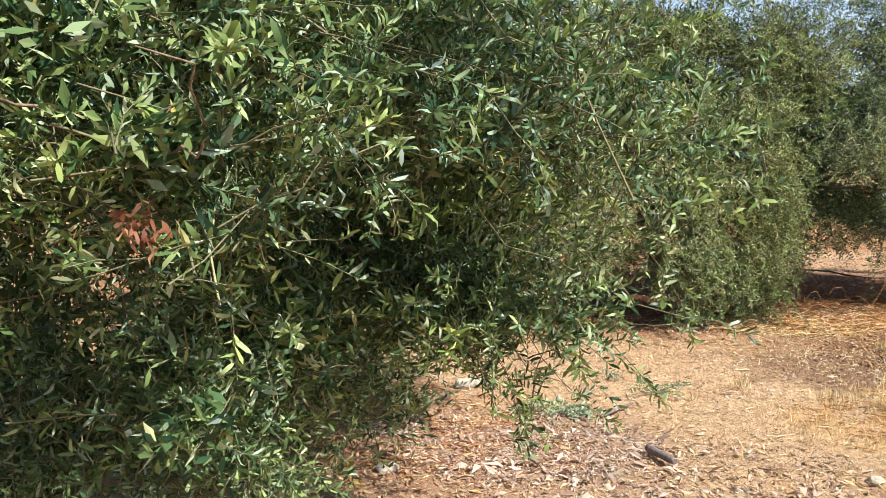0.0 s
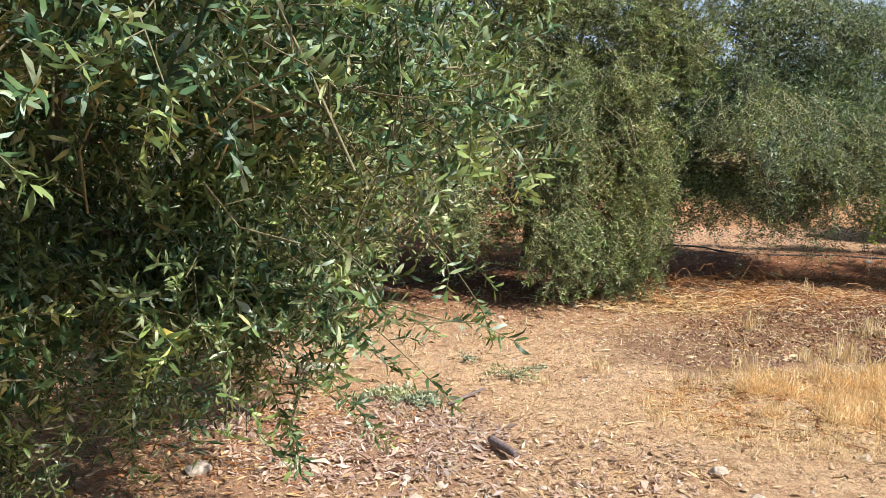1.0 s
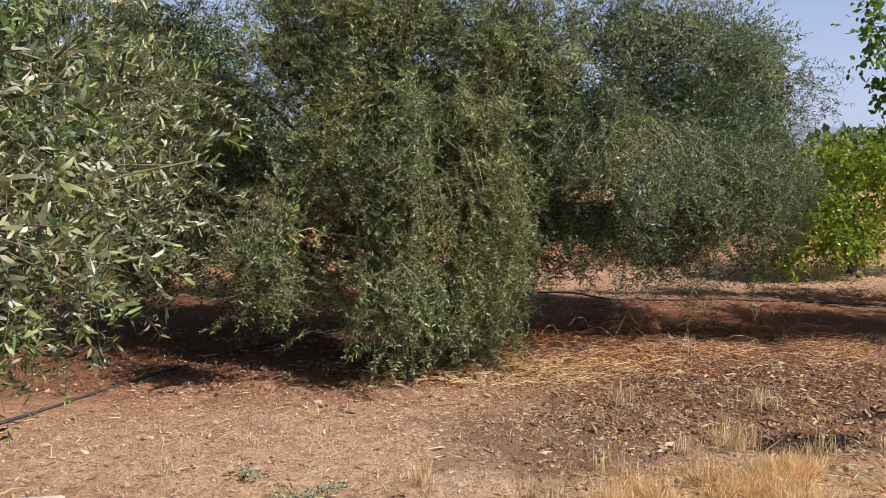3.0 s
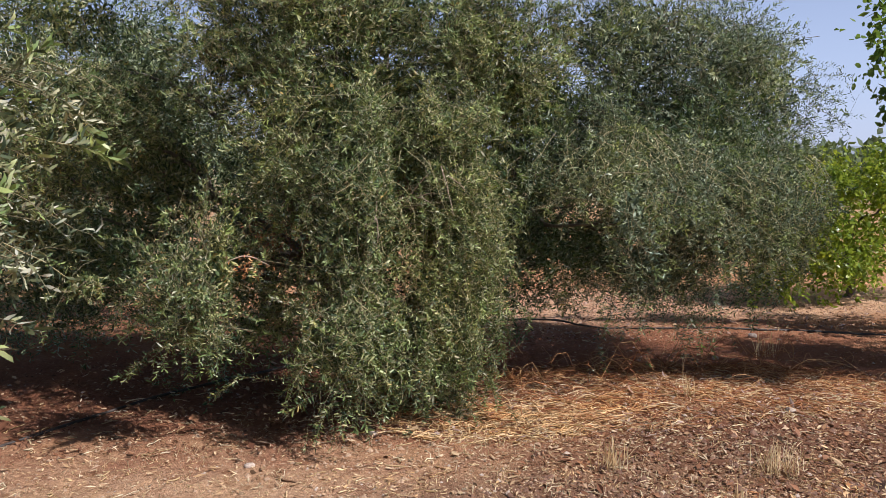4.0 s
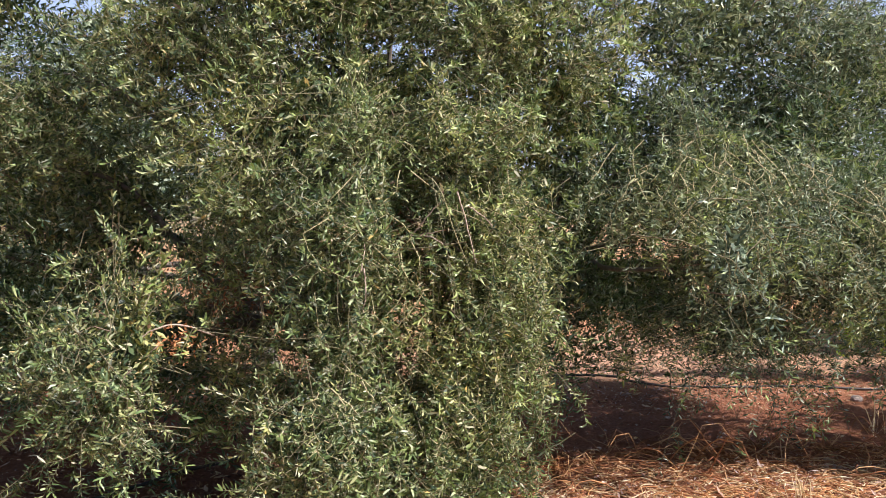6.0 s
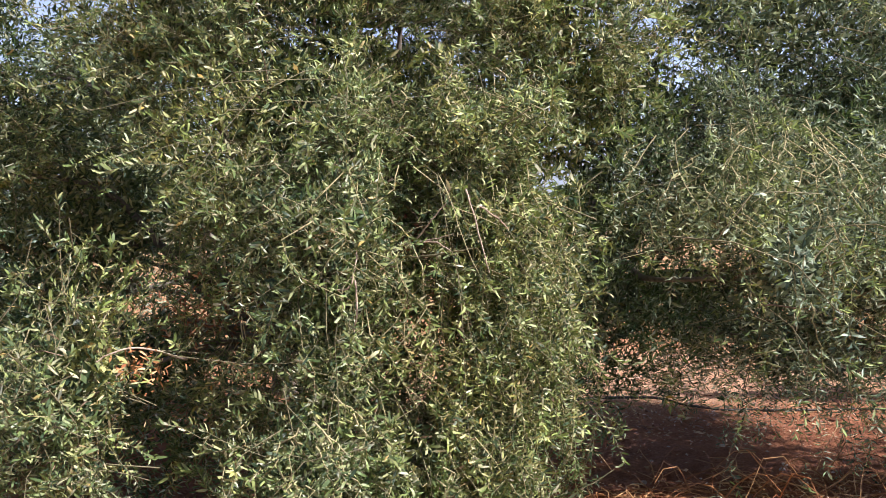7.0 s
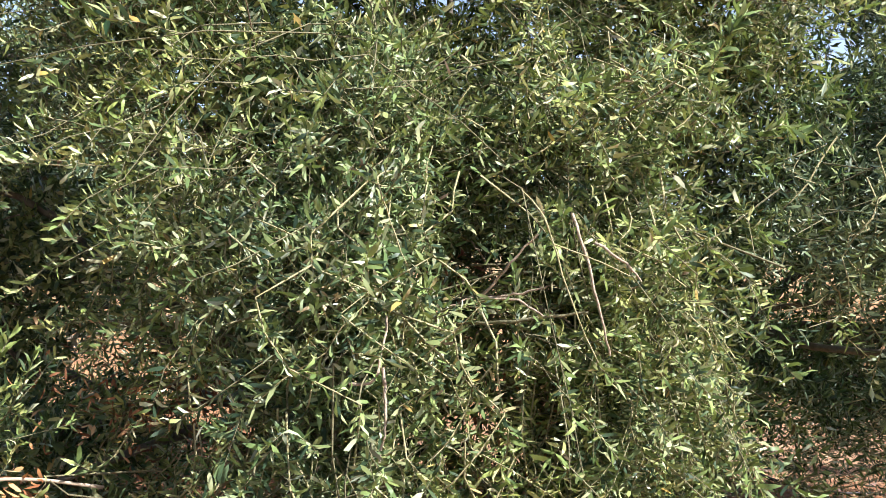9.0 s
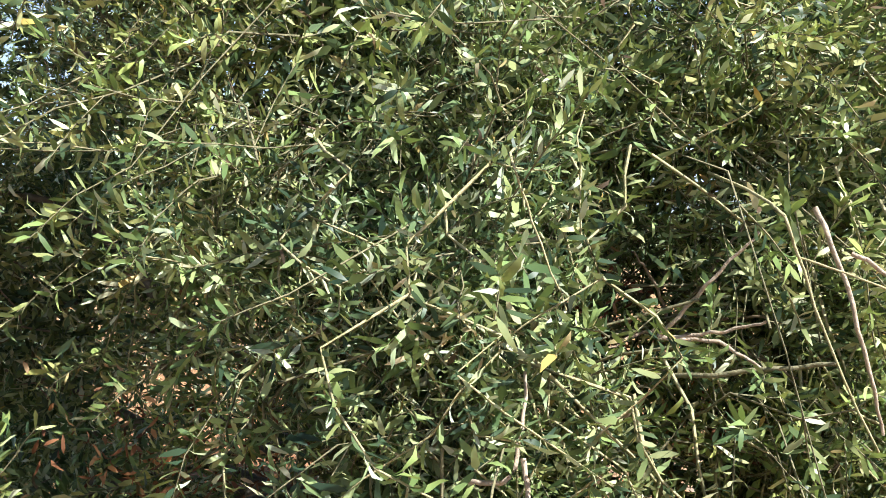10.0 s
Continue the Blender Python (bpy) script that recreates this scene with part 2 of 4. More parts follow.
# ---------------------------------------------------------------- mesh helpers
def mesh_from_arrays(name, verts, loops, sizes, material, smooth=False):
    me = bpy.data.meshes.new(name)
    verts, loops, sizes = np.asarray(verts, np.float32), np.asarray(loops, np.int32), np.asarray(sizes, np.int32)
    me.vertices.add(len(verts))
    me.vertices.foreach_set("co", verts.ravel())
    me.loops.add(len(loops))
    me.loops.foreach_set("vertex_index", loops)
    me.polygons.add(len(sizes))
    starts = np.concatenate(([0], np.cumsum(sizes)[:-1])).astype(np.int32)
    me.polygons.foreach_set("loop_start", starts)
    me.polygons.foreach_set("use_smooth", np.full(len(sizes), smooth))
    me.update(calc_edges=True)
    me.validate()
    me.materials.append(material)
    return me


def unit(v):
    return v / np.maximum(np.linalg.norm(v, axis=-1, keepdims=True), 1e-9)


def leaf_blades(name, base, way, normal, length, width, material, bend=0.12, full=0.5, simple=False, twist=0.28):
    """Many small lance-shaped leaves in one mesh; each is curved along its length."""
    n = len(base)
    way = unit(way)
    side = unit(np.cross(normal, way))
    up = np.cross(way, side)
    L, W = length[:, None], width[:, None]
    bendv = up * L * (bend * np.random.default_rng(n).uniform(-0.6, 1.0, (n, 1)))
    if simple:
        mid = base + way * L * 0.5 + bendv * 0.4
        v = np.stack([base, mid + side * W * 0.55, base + way * L, mid - side * W * 0.55], 1).reshape(-1, 3)
        return mesh_from_arrays(name, v, np.arange(n * 4), np.full(n, 4), material)
    a, c = 0.30, 0.76
    p0 = base
    mid1, mid2 = base + way * L * a + bendv * 0.55, base + way * L * c + bendv * 0.55
    tip = base + way * L - bendv * 0.5
    roll = np.random.default_rng(n + 1).normal(0, twist, (n, 1))
    side1, side2 = side * np.cos(roll) - up * np.sin(roll), side * np.cos(roll) + up * np.sin(roll)
    v = np.stack([p0, mid1 - side1 * W * full, mid1 + side1 * W * full, mid2 - side2 * W * full * 0.85, mid2 + side2 * W * full * 0.85, tip], 1).reshape(-1, 3)
    pattern = np.array([0, 2, 1, 1, 2, 4, 3, 3, 4, 5], np.int32)
    loops = (np.arange(n, dtype=np.int32)[:, None] * 6 + pattern).ravel()
    sizes = np.tile(np.array([3, 4, 3], np.int32), n)
    return mesh_from_arrays(name, v, loops, sizes, material, True)


def tubes(name, lines, radii, material, sides=3):
    """Thin tapered stems. lines: (n, k, 3); radii: (n, k)."""
    n, k, _ = lines.shape
    tang = unit(np.gradient(lines, axis=1))
    ref = np.where(np.abs(tang[..., 2:3]) > 0.9, np.array([1.0, 0, 0]), np.array([0, 0, 1.0]))
    a = unit(np.cross(tang, ref))
    b = np.cross(tang, a)
    ang = np.arange(sides) * 2 * np.pi / sides
    ring = a[:, :, None] * np.cos(ang)[None, None, :, None] + b[:, :, None] * np.sin(ang)[None, None, :, None]
    v = lines[:, :, None] + ring * radii[:, :, None, None]
    idx = np.arange(n * k * sides, dtype=np.int32).reshape(n, k, sides)
    q = np.stack([idx[:, :-1], np.roll(idx[:, :-1], -1, 2), np.roll(idx[:, 1:], -1, 2), idx[:, 1:]], -1).reshape(-1)
    return mesh_from_arrays(name, v.reshape(-1, 3), q, np.full(len(q) // 4, 4), material, True)


def thing(name, label, category, group="", kind="", at=(0, 0, 0)):
    ob = new(name)
    ob.empty_display_size = 0.1
    ob.location = at
    return tagged(ob, label, category, group, kind)


def under(name, me, parent, label="", kind=""):
    ob = new(name, me)
    ob.parent = parent
    ob.matrix_parent_inverse = Matrix.Translation(-Vector(parent.location))
    return tagged(ob, label, kind=kind)


def bent_line(points, k):
    """k points along a smooth curve through the given ones."""
    p = np.array(points, float)
    t = np.linspace(0, len(p) - 1, k)
    i = np.clip(t.astype(int), 0, len(p) - 2)
    f = (t - i)[:, None]
    prev, nxt = p[np.maximum(i - 1, 0)], p[np.minimum(i + 2, len(p) - 1)]
    a, b = p[i], p[i + 1]
    m0, m1 = (b - prev) / 2, (nxt - a) / 2
    return (2 * f**3 - 3 * f**2 + 1) * a + (f**3 - 2 * f**2 + f) * m0 + (-2 * f**3 + 3 * f**2) * b + (f**3 - f**2) * m1


def ground_height(x, y):
    """Low undulation of the soil."""
    near = np.exp(-((np.asarray(x) / 25.0) ** 2 + (np.asarray(y) / 30.0) ** 2))
    h = 0.010 * np.sin(2.1 * x + 0.7 * y) + 0.010 * np.sin(1.3 * y - 1.9 * x + 1.0) + 0.006 * np.sin(6.1 * x + 3.0 * np.sin(2.2 * y)) * np.sin(5.3 * y + 1.3)
    for cx, cy, rx, ry, deep in ((4.00, 5.36, 0.27, 0.13, 0.05), (4.72, 5.72, 0.24, 0.10, 0.04)):      # two shallow hollows, each with a low rise beside it
        d = ((np.asarray(x) - cx) / rx) ** 2 + ((np.asarray(y) - cy) / ry) ** 2
        h = h - deep * np.exp(-d ** 2 * 0.8) + 0.02 * np.exp(-((np.asarray(x) - cx - rx * 0.3) / rx) ** 2 - ((np.asarray(y) - cy + ry * 1.9) / (ry * 0.7)) ** 2)
    return h * near


# ---------------------------------------------------------------- ground and distance
def build_ground():
    rng = np.random.default_rng(3)
    inner_x, inner_y = np.arange(-2.5, 7.01, 0.052), np.arange(2.6, 10.01, 0.052)
    def stretch(inner):
        out = [inner[-1]]
        step = 0.08
        while out[-1] < 3000:
            step *= 1.35
            out.append(out[-1] + step)
        low = [inner[0]]
        step = 0.08
        while low[-1] > -3000:
            step *= 1.35
            low.append(low[-1] - step)
        return np.concatenate((low[:0:-1], inner, out[1:]))
    gx, gy = stretch(inner_x), stretch(inner_y)
    X, Y = np.meshgrid(gx, gy, indexing="ij")
    Z = ground_height(X, Y)
    inside = (np.abs(X - 3) < 6) & (np.abs(Y - 6.4) < 5.6)
    Z = Z + inside * rng.normal(0, 0.006, X.shape)
    nx, ny = X.shape
    idx = np.arange(nx * ny, dtype=np.int32).reshape(nx, ny)
    q = np.stack([idx[:-1, :-1], idx[1:, :-1], idx[1:, 1:], idx[:-1, 1:]], -1).reshape(-1)
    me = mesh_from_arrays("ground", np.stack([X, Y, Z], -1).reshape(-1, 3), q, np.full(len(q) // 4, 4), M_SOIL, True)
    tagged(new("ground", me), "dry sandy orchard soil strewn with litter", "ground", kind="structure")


def build_hills():
    rng = np.random.default_rng(8)
    ang = np.radians(np.linspace(-80, 80, 240))
    prof = 120 + 34 * np.sin(ang * 5.2 + 0.6) + 16 * np.sin(ang * 13 + 2) + 6 * np.sin(ang * 31) + rng.normal(0, 1.0, len(ang))
    rows = []
    for f, d in ((0, 1500), (0.45, 1800), (0.8, 2050), (1.0, 2300)):
        rows.append(np.stack([np.sin(ang) * d, np.cos(ang) * d, prof * f * (2300 / 2300) - 2 * (f == 0)], -1))
    v = np.stack(rows, 0)
    k, n = v.shape[:2]
    idx = np.arange(k * n, dtype=np.int32).reshape(k, n)
    q = np.stack([idx[:-1, :-1], idx[:-1, 1:], idx[1:, 1:], idx[1:, :-1]], -1).reshape(-1)
    tagged(new("backdrop", mesh_from_arrays("backdrop", v.reshape(-1, 3), q, np.full(len(q) // 4, 4), M_HILL, True)), "hazy blue-grey hills on the horizon", "hills", kind="structure")


def build_far_wood():
    rng = np.random.default_rng(12)
    n = 20000
    ang = np.radians(rng.uniform(-50, 62, n))
    d = rng.uniform(48, 70, n)
    crest = 2.8 + 0.5 * np.sin(ang * 31) + 0.5 * np.sin(ang * 53 + 2) + 0.4 * np.sin(ang * 97 + 1) + 0.3 * np.sin(ang * 151)
    z = crest * rng.uniform(0.0, 1.0, n) ** 0.7
    base = np.stack([np.sin(ang) * d, np.cos(ang) * d, z], -1)
    me = leaf_blades("far_trees", base, rng.normal(0, 1, (n, 3)), rng.normal(0, 1, (n, 3)), rng.uniform(0.3, 0.8, n), rng.uniform(0.2, 0.45, n), M_FAR, simple=True)
    tagged(new("far_trees", me), "dark belt of distant trees beyond the orchard", "trees", kind="stuff")


# ---------------------------------------------------------------- trees
def crown_branches(rng, lobes, density, every=None):
    """Branchlets spread through the outer shell of overlapping lobes. Returns start, direction, length and droop."""
    P, D, L, G = [], [], [], []
    lob = np.array(every or lobes, float)
    for cx, cy, cz, rx, ry, rz, count, droop in lobes:
        n = int(count * density)
        u = unit(rng.normal(0, 1, (n, 3)))
        r = np.array([rx, ry, rz])
        s = 1.0 - 0.5 * rng.uniform(0, 1, n) ** 1.8
        k1, k2 = rng.normal(0, 3.2, 3), rng.normal(0, 5.5, 3)
        s = s * (1 + 0.10 * np.sin(u @ k1 + cx * 7) + 0.09 * np.sin(u @ k2 + cz * 9))      # an uneven, bulging outline
        p = np.array([cx, cy, cz]) + u * r * s[:, None]
        lump = np.sin(p[:, 0] * 5.1 + 1.3 * np.sin(p[:, 2] * 4.3)) + np.sin(p[:, 1] * 5.7 + p[:, 2] * 3.1) + np.sin(p[:, 2] * 6.3 + p[:, 0] * 2.0)
        fine = np.sin(p[:, 0] * 11.3 + 2.0 * np.sin(p[:, 1] * 3.7)) + np.sin(p[:, 2] * 12.1 + p[:, 0] * 4.0) + np.sin(p[:, 1] * 10.7 - p[:, 2] * 5.0)
        keep = rng.uniform(0, 1, n) < np.clip(0.52 + 0.34 * lump + 0.60 * fine, 0.0, 1.0) * np.where(u[:, 1] > 0.30, 0.5, 1.0)
        for q in lob:
            keep &= (((p - q[:3]) / q[3:6]) ** 2).sum(1) > 0.34
        p, u = p[keep], u[keep]
        n = len(p)
        d = unit(u * np.array([0.8, 0.8, 0.7]) + np.array([0, 0, 0.20 - 0.75 * droop]) + rng.normal(0, 0.52, (n, 3)))
        P.append(p), D.append(d)
        L.append(rng.uniform(0.22, 0.48, n) * (1 + 0.8 * droop))
        G.append(np.full(n, droop) * rng.uniform(0.5, 1.2, n) + rng.uniform(0.0, 0.3, n))
    return np.concatenate(P), np.concatenate(D), np.concatenate(L), np.concatenate(G)


def shoot_lines(p, d, length, droop, k=5, back=0.7):
    t = np.linspace(0, 1, k)[None, :, None]
    L = length[:, None, None]
    line = p[:, None] - d[:, None] * L * back + d[:, None] * L * t
    line[..., 2] -= (droop[:, None] * length[:, None]) * (t[..., 0] ** 2) * 0.6
    wander = np.random.default_rng(len(p)).normal(0, 0.065, line.shape)
    wander[:, 0] = 0
    return line + np.cumsum(wander, 1) * L


def side_shoots(rng, lines, per, droop):
    """Leafy side shoots along the branchlets; one of them carries each branchlet on."""
    n, k, _ = lines.shape
    who = np.repeat(np.arange(n), per)
    m = len(who)
    t = np.tile(np.linspace(0.1, 1.0, per), n) + rng.uniform(-0.06, 0.06, m)
    last = np.tile(np.arange(per) == per - 1, n)
    tk = np.clip(t, 0, 0.999) * (k - 1)
    i = tk.astype(int)
    f = (tk - i)[:, None]
    a, b = lines[who, i], lines[who, i + 1]
    tang = unit(b - a)
    side = unit(np.cross(tang, unit(rng.normal(0, 1, (m, 3)))))
    spread = np.where(last, 0.15, rng.uniform(0.5, 1.3, m))[:, None]
    d = unit(tang + side * spread + np.array([0, 0, 0.18]) - np.array([0, 0, 0.35]) * droop[who][:, None])
    length = rng.uniform(0.07, 0.23, m) * (1.15 - 0.3 * np.clip(t, 0, 1))
    return shoot_lines(a * (1 - f) + b * f, d, length, droop[who] * 0.6 + rng.uniform(-0.15, 0.15, m), 3, 0.0)


def olive_leaves(name, rng, lines, spacing, leaf, material, simple=False, young=None, broad=1.0):
    """Opposite pairs of narrow leaves along every shoot, closing into a lighter tuft at its tip."""
    n, k, _ = lines.shape
    span = np.linalg.norm(np.diff(lines, axis=1), axis=2).sum(1)
    pairs = np.maximum(3, (span / spacing)).astype(int)
    who = np.repeat(np.arange(n), pairs)
    order = np.arange(len(who)) - np.repeat(np.cumsum(pairs) - pairs, pairs)
    t = 0.12 + 0.88 * (order + rng.uniform(0, 0.6, len(who))) / pairs[who]
    along = np.clip(t, 0, 0.999)
    t = along * (k - 1)
    i = t.astype(int)
    f = (t - i)[:, None]
    a, b = lines[who, i], lines[who, i + 1]
    pos = a * (1 - f) + b * f
    tang = unit(b - a)
    ref = unit(np.cross(tang, np.array([0.13, 0.21, 0.97])))
    ref2 = np.cross(tang, ref)
    phi = (order % 2) * (np.pi / 2) + np.repeat(rng.uniform(0, 6.28, n), pairs) + rng.normal(0, 0.35, len(who))
    side = ref * np.cos(phi)[:, None] + ref2 * np.sin(phi)[:, None]
    base, way, nor = [], [], []
    for sign in (1.0, -1.0):
        al = np.radians(rng.normal(0, 14, len(who)) + 64 - 20 * along ** 2)[:, None]
        w = tang * np.cos(al) + side * sign * np.sin(al) + np.array([0, 0, 0.28]) + rng.normal(0, 0.2, (len(who), 3))
        base.append(pos), way.append(w)
        nor.append(tang * np.sin(al) - side * sign * np.cos(al) + np.array([0, 0, 0.4]) + rng.normal(0, 0.45, (len(who), 3)))
    base, way, nor = np.concatenate(base), np.concatenate(way), np.concatenate(nor)
    m = len(base)
    vigour = np.repeat(rng.uniform(0.75, 1.25, n), pairs) * (0.82 + 0.3 * along ** 2)
    size = leaf * np.tile(vigour, 2) * rng.uniform(0.75, 1.2, m)
    me = leaf_blades(name, base, way, nor, size, size * broad * rng.uniform(0.165, 0.25, m), material, bend=0.34, simple=simple)
    if young is not None:
        me.materials.append(young)
        fresh = np.tile((along > 0.72) & (np.repeat(rng.uniform(0, 1, n), pairs) < 0.6), 2)
        me.polygons.foreach_set("material_index", np.repeat(fresh.astype(np.int32), 1 if simple else 3))
    return me


def limb(rng, start, end, r0, r1, name, parent, k=12, sag=0.0):
    a, b = np.array(start, float), np.array(end, float)
    mids = [a + (b - a) * f + rng.normal(0, 0.06, 3) * np.linalg.norm(b - a) + np.array([0, 0, sag * f * (1 - f)]) for f in (0.33, 0.66)]
    line = bent_line([a, *mids, b], k)[None]
    rad = np.linspace(r0, r1, k)[None] * (1 + 0.08 * np.sin(np.arange(k) * 2.1))[None]
    return under(name, tubes(name, line, rad, M_BARK, 10), parent)


def whip_lines(rng, lobe, every, count, voids):
    """Long arching young shoots on the outside of one lobe."""
    c, r, droop = np.array(lobe[:3]), np.array(lobe[3:6]), lobe[7]
    n = int(count * (r[0] * r[1] + r[0] * r[2] + r[1] * r[2]))
    u = unit(rng.normal(0, 1, (n, 3)))
    p = c + u * r * rng.uniform(0.78, 0.98, (n, 1))
    fine = np.sin(p[:, 0] * 11.3 + 2.0 * np.sin(p[:, 1] * 3.7)) + np.sin(p[:, 2] * 12.1 + p[:, 0] * 4.0) + np.sin(p[:, 1] * 10.7 - p[:, 2] * 5.0)
    keep = (rng.uniform(0, 1, n) < np.clip(0.45 + 0.4 * fine, 0.05, 1.0)) & (u[:, 1] < 0.5) & (u[:, 2] > -0.45)
    for q in every:
        keep &= (((p - np.array(q[:3])) / np.array(q[3:6])) ** 2).sum(1) > 0.45
    for q in voids:
        keep &= (((p - np.array(q[:3])) / np.array(q[3:])) ** 2).sum(1) > 1
    keep &= p[:, 2] > 0.35
    p, u = p[keep], u[keep]
    n = len(p)
    d = unit(u * np.array([1, 1, 0.7]) + np.array([0, 0, 0.45 - 0.5 * droop]) + rng.normal(0, 0.35, (n, 3)))
    L = rng.uniform(0.25, 0.55, n) * (1 + 0.5 * droop)
    return shoot_lines(p, d, L, (0.25 + 1.5 * droop) * rng.uniform(0.1, 1.5, n), 8, 0.6) if n else np.zeros((0, 8, 3))


def weeping_lines(rng, lobe, every, count, voids):
    """Long strands that run over the front of one lobe and hang down from it."""
    c, r = np.array(lobe[:3]), np.array(lobe[3:6])
    n = int(count * r[2] * (r[0] + r[1]) * 2)
    k = 9
    t = np.linspace(0, 1, k)[None]
    theta = rng.uniform(-np.pi * 1.02, np.pi * 0.02, n)[:, None] + np.cumsum(rng.normal(0, 0.075, (n, k)), 1)
    phi = rng.uniform(-0.35, 0.75, n)[:, None] - rng.uniform(0.25, 0.85, n)[:, None] * t
    out = np.cos(np.maximum(phi, 0)) * (rng.uniform(0.75, 1.10, n)[:, None] + 0.14 * np.sin(t * 2.6)) + np.cumsum(rng.normal(0, 0.025, (n, k)), 1)
    line = np.stack([c[0] + r[0] * out * np.cos(theta), c[1] + r[1] * out * np.sin(theta), c[2] + r[2] * np.where(phi > 0, np.sin(np.maximum(phi, 0)), phi * 0.95)], -1)
    keep = line[:, :, 2].min(1) > 0.10
    p = line[:, k // 2]
    for q in every:
        keep &= (((p - np.array(q[:3])) / np.array(q[3:6])) ** 2).sum(1) > 0.5
    for q in voids:
        keep &= (((p - np.array(q[:3])) / np.array(q[3:])) ** 2).sum(1) > 1
    return line[keep]


def crown_part(tree, rng, lobes, every, density, per, spacing, leaf, stems, extra, material, voids=(), simple=False, whips=0, young=None):
    """One bough for each lobe of a crown: leaves on shoots on branchlets; extra: further branches, as rows of points."""
    for number, lobe in enumerate(lobes):
        p, d, L, g = crown_branches(rng, [lobe], density, every)
        clear = np.ones(len(p), bool)
        for q in voids:
            clear &= (((p - np.array(q[:3])) / np.array(q[3:])) ** 2).sum(1) > 1
        p, d, L, g = p[clear], d[clear], L[clear], g[clear]
        if len(p) == 0:
            continue
        lines = shoot_lines(p, d, L, g)
        if number == 0:
            for points in extra:
                lines = np.concatenate((lines, bent_line(points, 5)[None]))
                g = np.append(g, 0.2)
        shoots = side_shoots(rng, lines, per, g)
        bough = under("bough", olive_leaves("bough", rng, shoots, spacing, leaf, material, simple, young), tree, "dense narrow grey-green leaves", "stuff")
        if stems:
            rad = np.linspace(0.0020, 0.0010, lines.shape[1])[None] * rng.uniform(0.7, 1.3, len(lines))[:, None]
            under("branchwork", tubes("branchwork", lines, rad, M_TWIG, 4), bough, "thin pale olive branches", "stuff")
            lines = whip_lines(rng, lobe, every, whips * 0.6, voids)
            if whips and lobe[7] >= 0.25:
                hung = weeping_lines(rng, lobe, every, whips * 0.75, voids)
                rad = np.linspace(0.0030, 0.0012, 9)[None] * rng.uniform(0.7, 1.2, len(hung))[:, None]
                under("strand_growth", tubes("strand_growth", hung, rad, M_YOUNG, 3), bough, "long pale hanging strands", "stuff")
                under("strand_leaves", olive_leaves("strand_leaves", rng, hung, spacing * 1.1, leaf * 0.95, material, simple, young), bough, "paired narrow leaves along hanging strands", "stuff")
            if len(lines):
                rad = np.linspace(0.0028, 0.0011, lines.shape[1])[None] * rng.uniform(0.7, 1.2, len(lines))[:, None]
                under("whip_growth", tubes("whip_growth", lines, rad, M_YOUNG, 4), bough, "long pale yellow young shoots", "stuff")
                under("whip_leaves", olive_leaves("whip_leaves", rng, lines, spacing * 0.85, leaf * 0.95, material, simple, young), bough, "paired narrow leaves along young shoots", "stuff")
            if simple:
                continue
            rad = np.linspace(0.0015, 0.0009, shoots.shape[1])[None] * np.ones((len(shoots), 1))
            under("shoot_growth", tubes("shoot_growth", shoots, rad, M_TWIG, 3), bough, "pale green young shoots", "stuff")


